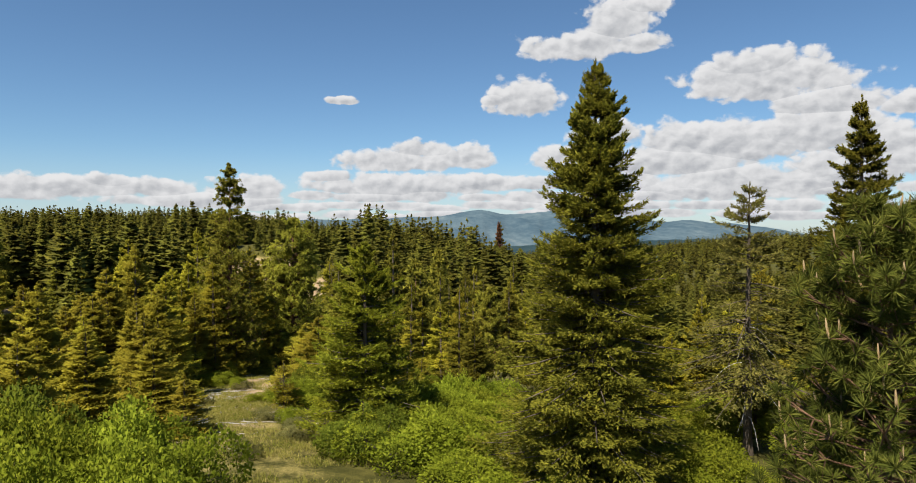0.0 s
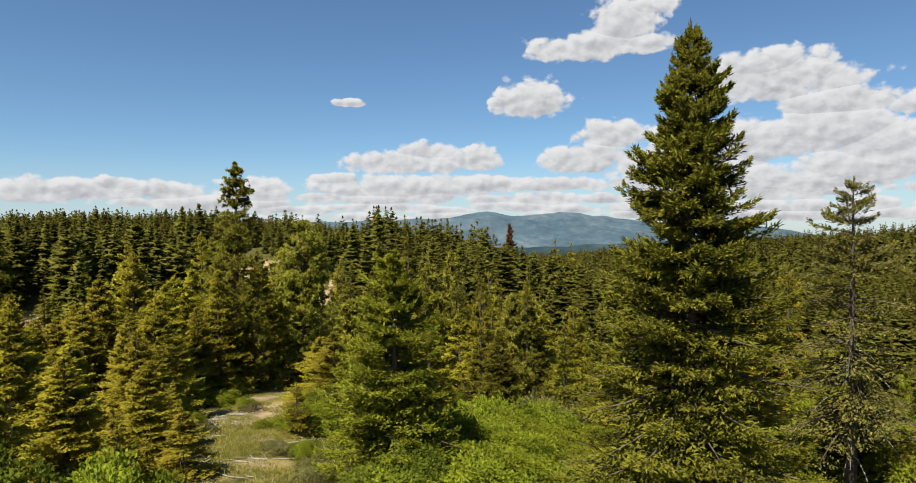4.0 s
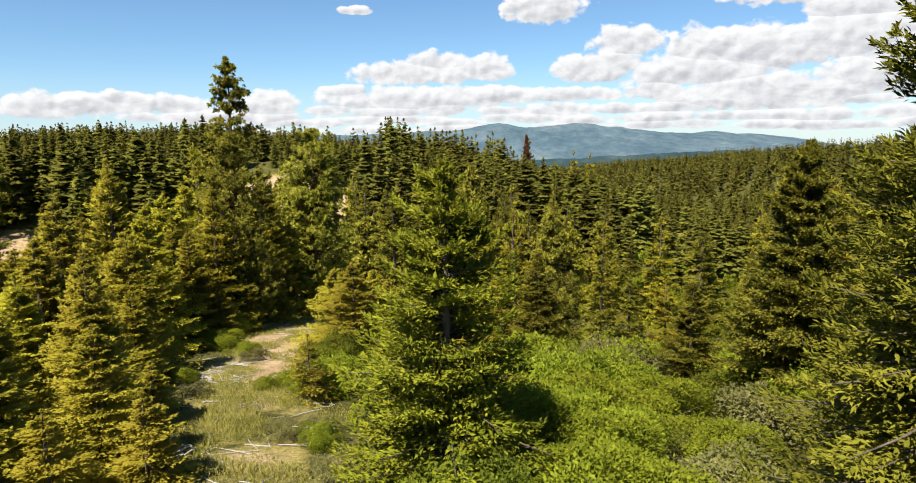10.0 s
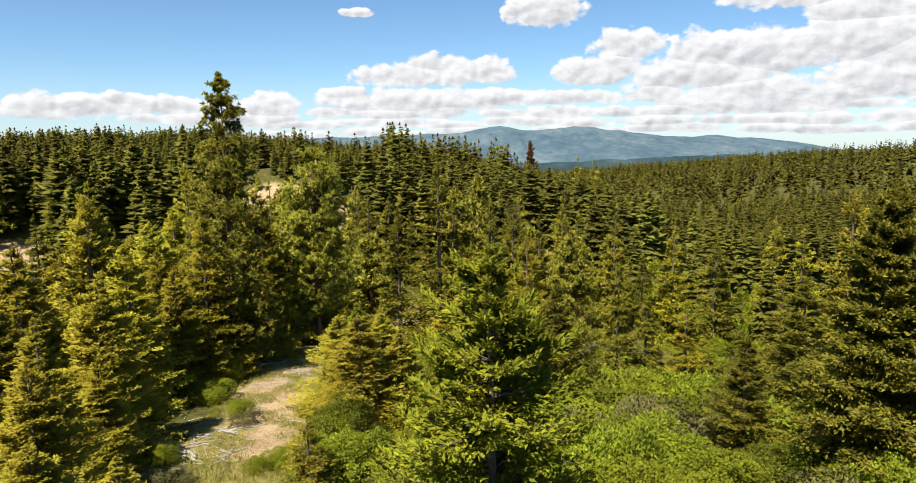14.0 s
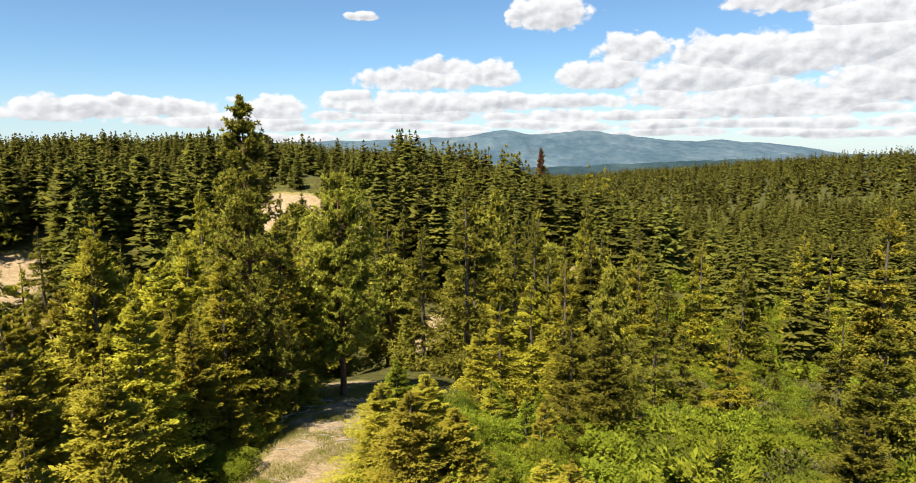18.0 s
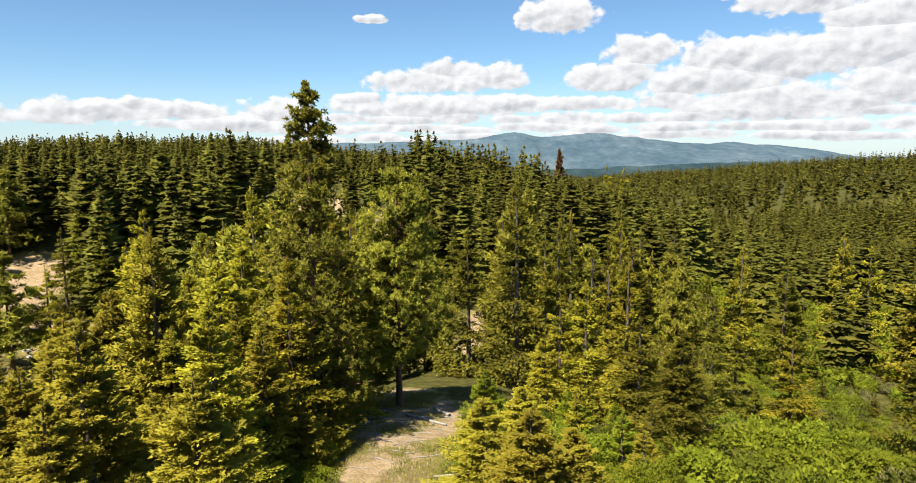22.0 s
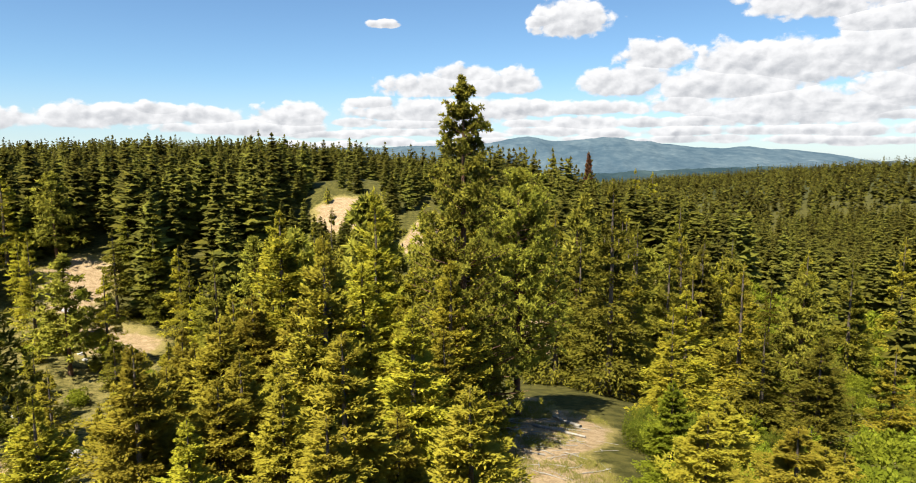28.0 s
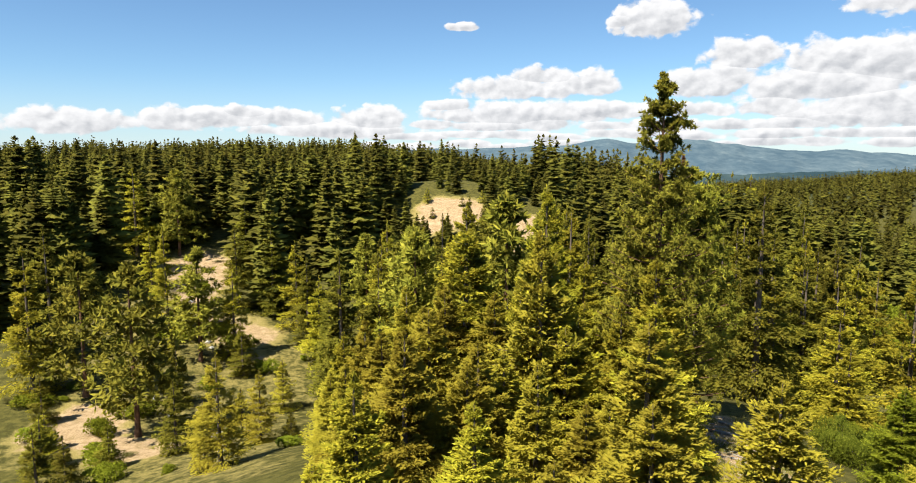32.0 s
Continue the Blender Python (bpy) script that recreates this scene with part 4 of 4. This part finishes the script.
# Younger growth that closes the groves left of the clearing
for gy in np.arange(50, 108, 3.9):
    for gx in np.arange(-68, -27, 3.9):
        x, y = gx + rng.uniform(-1.8, 1.8), gy + rng.uniform(-1.8, 1.8)
        if bareness(np.array([x]), np.array([y]))[0] < 0.1 and -32 - 0.41 * (y - 30) < x < -29 - 0.05 * (y - 54):
            plant(x, y, height_at(x, y) + rng.uniform(6.0, 11.5), rng.choice(["y", "f", "y", "b"]))
for gy in np.arange(42, 70, 3.0):
    for gx in np.arange(-48, -25, 3.0):
        x, y = gx + rng.uniform(-1.3, 1.3), gy + rng.uniform(-1.3, 1.3)
        if bareness(np.array([x]), np.array([y]))[0] < 0.1:
            plant(x, y, height_at(x, y) + rng.uniform(2.6, 5.4), rng.choice(["y", "b", "f"]))
# Saplings and low shrubs along the east edge of the clearing
for gy in np.arange(50, 84, 3.4):
    for gx in np.arange(-17, -5, 3.4):
        x, y = gx + rng.uniform(-1.3, 1.3), gy + rng.uniform(-1.3, 1.3)
        if x < -15 + 0.12 * (y - 50) - 3.2 * (y > 70):
            continue
        if x < -17.5 and y > 70:
            continue
        if rng.rand() < 0.55:
            bush(x, y, 4 + rng.randint(3), rng.uniform(0.7, 1.1), rng.uniform(0.7, 1.3))
        else:
            plant(x, y, height_at(x, y) + rng.uniform(2.5, 5.0), rng.choice(["b", "l", "l"]))
# Shrubs that fill the valley floor
for gy in np.arange(44, 165, 5.2):
    for gx in np.arange(-8, 95, 5.2):
        x, y = gx + rng.uniform(-2.2, 2.2), gy + rng.uniform(-2.2, 2.2)
        if x > 0.75 * y + 6 or any((x - a) ** 2 + (y - b) ** 2 < 7 for a, b in standing) or x < -6 + max(0, (y - 95) * 0.4):
            continue
        r_ = rng.rand()
        if r_ < 0.74:
            bush(x, y, rng.choice(4, p=[0.34, 0.3, 0.18, 0.18]) + (4 if y < 56 else 0), rng.uniform(0.9, 1.6), rng.uniform(0.7, 1.5))
        elif r_ < 0.84:
            plant(x, y, height_at(x, y) + rng.uniform(3, 7.5), rng.choice(["d", "l", "d"]))


for x, y in [(-70, 236), (-78, 228), (-66, 226), (-82, 238), (-62, 232), (-72, 222), (-58, 212), (-80, 192), (-70, 186), (-64, 240), (-86, 226)]:
    plant(x, y, height_at(x, y) + rng.uniform(2.5, 6.0), rng.choice(["f", "d"]))


# The wide woods on the ridge and beyond the valleys, one mass of trees
def tiered_shape(rng_, height, spread, tiers, boughs, fans):
    """A far fir: tiers of drooping pointed boughs round a hidden trunk."""
    f = np.repeat((np.arange(tiers) + 0.25) / tiers, boughs)
    f = np.clip(f + rng_.normal(0, 1.1 / tiers, len(f)), 0, 0.97)
    az = np.tile(np.arange(boughs) * 2 * np.pi / boughs, tiers) + np.repeat(rng_.rand(tiers) * 6.28, boughs) + rng_.normal(0, 0.2, len(f))
    reach = spread * np.minimum(1.0, 1.2 * (1 - f) ** 0.8 + 0.1) * (0.8 + 0.2 * np.minimum(1, f * 5)) * rng_.uniform(0.55, 1.2, len(f))
    z = height * (0.04 + 0.93 * f)
    dip = -0.55 + 0.5 * f + rng_.normal(0, 0.32, len(f))
    pieces = []
    for turn in ([0.0], [-0.28, 0.28], [-0.5, 0.0, 0.5])[fans - 1]:
        a = az + turn
        long_ = reach * (1.0 if turn == 0 else 0.85) * rng_.uniform(0.85, 1.1, len(f))
        way = unit(np.stack([np.cos(a), np.sin(a), dip], -1))
        side = np.stack([-np.sin(a), np.cos(a), 0 * a], -1)
        foot = np.stack([0 * z, 0 * z, z + 0.12 * long_], -1)
        pieces.append(kites(foot, way, side, long_, long_ * (1.1 if fans == 1 else 0.6) + 0.12, 0.3))
    lead = kites(np.array([[0, 0, height * 0.92]] * 3), unit(np.array([[0.1, 0, 1.0], [-0.1, 0.05, 1], [0, -0.1, 1]])), unit(np.array([[1.0, 0, 0], [0, 1, 0], [1, 1, 0]])), np.full(3, height * 0.055), np.full(3, 0.7), 0.2)
    return join(pieces + [lead])


def woods(name, places, seed, tiers, boughs, fans, label, mat):
    rng_ = np.random.RandomState(seed)
    made = [tiered_shape(np.random.RandomState(seed + v), 18.0, rng_.uniform(3.5, 4.6), tiers, boughs, fans) for v in range(8)]
    ways = [outward(V, 0.6) for V, F in made]
    rims = [shade_and_tips(V, 0.0, 0.45) for V, F in made]
    pieces, outs, tones = [], [], []
    for x, y, z, h in places:
        k = rng_.randint(8)
        V, F = made[k]
        a, sc = rng_.rand() * 6.28, h / 18
        c, s_ = math.cos(a), math.sin(a)
        wd = sc ** 0.8 * rng_.uniform(0.85, 1.3)
        pieces.append((np.stack([(V[:, 0] * c - V[:, 1] * s_) * wd + x, (V[:, 0] * s_ + V[:, 1] * c) * wd + y, V[:, 2] * sc + z], -1), F))
        o = ways[k]
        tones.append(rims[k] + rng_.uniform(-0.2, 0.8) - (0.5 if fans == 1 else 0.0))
        outs.append(np.stack([o[:, 0] * c - o[:, 1] * s_, o[:, 0] * s_ + o[:, 1] * c, o[:, 2]], -1))
    V, F = join(pieces)
    return tagged(new(name, leafy(name, V, F, mat, np.concatenate(outs), np.concatenate(tones))), label, "woods", kind="stuff")


def scatter(seed, r0, r1, step, az0, az1, keep, size):
    """Trees on the slopes that face the way; those hidden behind a crest are left out."""
    rng_ = np.random.RandomState(seed)
    n_ = int((r1 * r1 - r0 * r0) * radians(az1 - az0) / 2 / step ** 2)
    r = np.sqrt(rng_.uniform(r0 * r0, r1 * r1, n_))
    a = np.radians(rng_.uniform(az0, az1, n_))
    x, y = r * np.sin(a) - 15, r * np.cos(a) + 25
    ok = (bareness(x, y) < 0.12) & (rng_.rand(n_) < keep)
    ok &= ~((x > -8 + np.maximum(0, (y - 95) * 0.4)) & (x < 0.75 * y + 10) & (y < 165))
    ok &= ~((x > 24 + 0.1 * (y - 165)) & (y < 255)) | (rng_.rand(n_) < 0.22)
    ok &= ~((x > 150) & (y > 420)) | (rng_.rand(n_) < 0.8)
    ok &= (y > 105) | (x < -75) | (x > 60)
    x, y, r = x[ok], y[ok], r[ok]
    h = size * (0.55 + 0.6 * rng_.rand(len(x)) ** 0.7) * (0.75 + 0.5 * fbm(x / 60, y / 60))
    # young regrowth round the meadow; cut lower under the bare hill to show it to the camera
    young = ((x < -50) & (x > -92) & (y < 135)) | ((x < -40) & (x > -92) & (y > 172) & (y < 300))
    h = np.where(young, h * np.where(y < 172, 0.45, 0.42), h)
    # crest heights fitted to the skyline as the camera sees it
    h = np.where((x > -150) & (x < -60) & (y > 240) & (y < 345), h * 0.7, h)
    h = np.where((x > -60) & (x < 75) & (y > 330) & (y < 470), h * 1.3, h)
    # trees cut low in strips so the open sandy places show from the camera
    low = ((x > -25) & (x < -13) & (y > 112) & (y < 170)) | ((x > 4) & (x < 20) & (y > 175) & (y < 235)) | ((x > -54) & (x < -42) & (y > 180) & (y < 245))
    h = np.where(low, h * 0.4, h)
    z = ground_height(x, y)
    t_ = np.linspace(0.15, 0.97, 36)
    gx, gy = -15 + np.outer(x + 15, t_), 25 + np.outer(y - 25, t_)
    block = ((ground_height(gx, gy) + 9 - 24) / np.outer(r, t_)).max(1)
    seen = (z + h - 24) / r > block
    return list(zip(x[seen], y[seen], z[seen] - 0.3, h[seen]))



def thicket(name, x0, x1, y0, y1, step, seed, mat, label):
    """Far shrubs too many to count, one mass."""
    rng_ = np.random.RandomState(seed)
    made = [shrub_shape(np.random.RandomState(seed + v), 2.8, 3.0, leaves=420, leaf=0.62, lobes=10)[0] for v in range(5)]
    ways = [outward(V, z_mid=1.2) for V, F in made]
    pieces, outs, tones = [], [], []
    for gy in np.arange(y0, y1, step):
        for gx in np.arange(x0, x1, step):
            x, y = gx + rng_.uniform(-0.45, 0.45) * step, gy + rng_.uniform(-0.45, 0.45) * step
            if x > 0.8 * y + 10 or x < x0 + 0.15 * (y - y0) or rng_.rand() < 0.12:
                continue
            k = rng_.randint(5)
            wd, tall = rng_.uniform(0.8, 1.7), rng_.uniform(0.7, 2.0)
            pieces.append((made[k][0] * [wd, wd, tall] + [x, y, height_at(x, y)], made[k][1]))
            outs.append(ways[k])
            tones.append(np.full(len(ways[k]), rng_.uniform(-0.1, 0.6)))
    V, F = join(pieces)
    return tagged(new(name, leafy(name, V, F, mat, np.concatenate(outs), np.concatenate(tones))), label, "shrubs", kind="stuff")


thicket("thicket", 20, 190, 166, 262, 6.0, 90, LEAF, "bright green deciduous thicket on the valley floor")
rng = np.random.RandomState(21)
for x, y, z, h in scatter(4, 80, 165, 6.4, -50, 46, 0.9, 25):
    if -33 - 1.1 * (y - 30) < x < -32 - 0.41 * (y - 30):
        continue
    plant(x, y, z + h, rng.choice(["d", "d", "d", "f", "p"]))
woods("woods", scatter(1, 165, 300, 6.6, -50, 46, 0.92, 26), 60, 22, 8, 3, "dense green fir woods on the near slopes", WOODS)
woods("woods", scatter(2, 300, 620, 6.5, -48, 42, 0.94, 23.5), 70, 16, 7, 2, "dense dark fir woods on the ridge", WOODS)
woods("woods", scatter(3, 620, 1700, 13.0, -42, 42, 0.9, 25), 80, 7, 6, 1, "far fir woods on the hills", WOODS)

single("fir_tree", "fir", 20.5, 400, 23.5, 31, RUST, "dead rust-red fir tree on the crest", spread=4.6, per_metre=14, along=12, spray=0.9, crown_base=0.1)

# Dry grass and fallen sticks in the clearing
rng = np.random.RandomState(12)
x, y = rng.uniform(-34, -4, 90000), rng.uniform(22, 92, 90000)
ok = (bareness(x, y) > 0.02 + 0.3 * rng.rand(90000)) | ((y < 34) & (rng.rand(90000) < 0.6))
ok &= fbm(x / 2.5, y / 2.5, 3) > 0.37 + 0.16 * rng.rand(90000)
x, y = x[ok][:34000], y[ok][:34000]
base = np.repeat(np.stack([x, y, ground_height(x, y)], -1), 5, 0)
a = unit(rng.normal(0, 0.45, base.shape) + [0, 0, 1.0])
base[:, :2] += rng.normal(0, 0.16, (len(base), 2))
V, F = kites(base, a, unit(np.cross(a, rng.normal(0, 1, a.shape))), rng.uniform(0.08, 0.34, len(base)), rng.uniform(0.016, 0.045, len(base)))
tagged(new("grass", leafy("grass", V, F, GRASS, np.tile([0, 0, 1.0], (len(V), 1)))), "dry yellow grass tufts in the clearing", "grass", kind="stuff")


def stick_path(rng_, x, y, ln, lift=0.06):
    a_ = rng_.uniform(0, 6.28)
    t_ = np.linspace(-0.5, 0.5, 5)
    px, py = x + math.cos(a_) * ln * t_, y + math.sin(a_) * ln * t_
    return np.stack([px + rng_.normal(0, 0.03 * ln, 5), py, ground_height(px, py) + lift], -1)


places = [(rng.normal(-23.5, 2.6), rng.normal(76, 6.5)) for _ in range(170)] + [(rng.normal(-21.8, 1.3), rng.normal(49, 5)) for _ in range(170)] + [(rng.normal(-16, 3), rng.normal(42, 5)) for _ in range(60)]
paths = np.stack([stick_path(rng, x, y, rng.uniform(0.5, 2.2)) for x, y in places])
tagged(new("sticks", mesh("sticks", *tubes(paths, np.tile([0.022, 0.026, 0.024, 0.018, 0.01], (len(paths), 1)) * rng.uniform(0.5, 1.5, (len(paths), 1)), 5), DEADWOOD, True)), "bleached fallen sticks littering the clearing", "sticks", kind="stuff")
for x, y, ln, r in [(-21, 79, 4.5, 0.13), (-26, 74, 3.6, 0.1), (-22.5, 52, 3.8, 0.1), (-17.5, 65.5, 3.0, 0.1), (-20, 83, 5.0, 0.15)]:
    p_ = stick_path(rng, x, y, ln, r * 0.8)
    tagged(new("fallen_log", mesh("fallen_log", *tubes(p_[None], (r * np.array([1, 0.95, 0.9, 0.8, 0.65]))[None], 8), DEADWOOD, True)), "bleached fallen log lying in the clearing", "log")
# A heap of broken wood
heap = tagged(new("brush_pile"), "small heap of bleached broken branches", "brush pile")
heap.location = (-17.6, 38.5, height_at(-17.6, 38.5))
for k in range(14):
    a, t = rng.uniform(0, 6.28), np.linspace(-0.5, 0.5, 4)
    ln = rng.uniform(0.8, 1.7)
    path = np.stack([math.cos(a) * ln * t + rng.normal(0, 0.25), math.sin(a) * ln * t + rng.normal(0, 0.25), 0.06 + 0.03 * k + rng.uniform(-0.25, 0.25) * t], -1)
    child("branch", mesh("branch", *tubes(path[None], np.array([[0.05, 0.06, 0.05, 0.03]]) * rng.uniform(0.6, 1.3), 6), DEADWOOD, True), heap)


def boulder(seed, size):
    bm = bmesh.new()
    bmesh.ops.create_icosphere(bm, subdivisions=2, radius=size)
    for v in bm.verts:
        v.co *= 1 + 0.35 * noise.noise(v.co / size * 1.3 + Vector((seed, 0, 0)))
        v.co.z *= 0.6
    me_ = bpy.data.meshes.new("boulder")
    bm.to_mesh(me_)
    bm.free()
    me_.materials.append(STONE)
    return me_


for k, (x, y, size) in enumerate([(-83, 112, 0.9), (-81, 110, 0.6), (-77, 103, 0.8), (-123, 168, 0.9), (-109, 152, 0.7), (-107, 150, 0.5), (-96, 120, 0.6), (-103, 126, 0.5)]):
    ob = tagged(new("boulder", boulder(k, size)), "pale weathered boulder on the meadow slope", "rock")
    ob.location = (x, y, height_at(x, y) + size * 0.15)

# Patterns of which no tree was set
for ob, made in models.values():
    if not made:
        for c_ in list(ob.children):
            bpy.data.objects.remove(c_)
        bpy.data.objects.remove(ob)
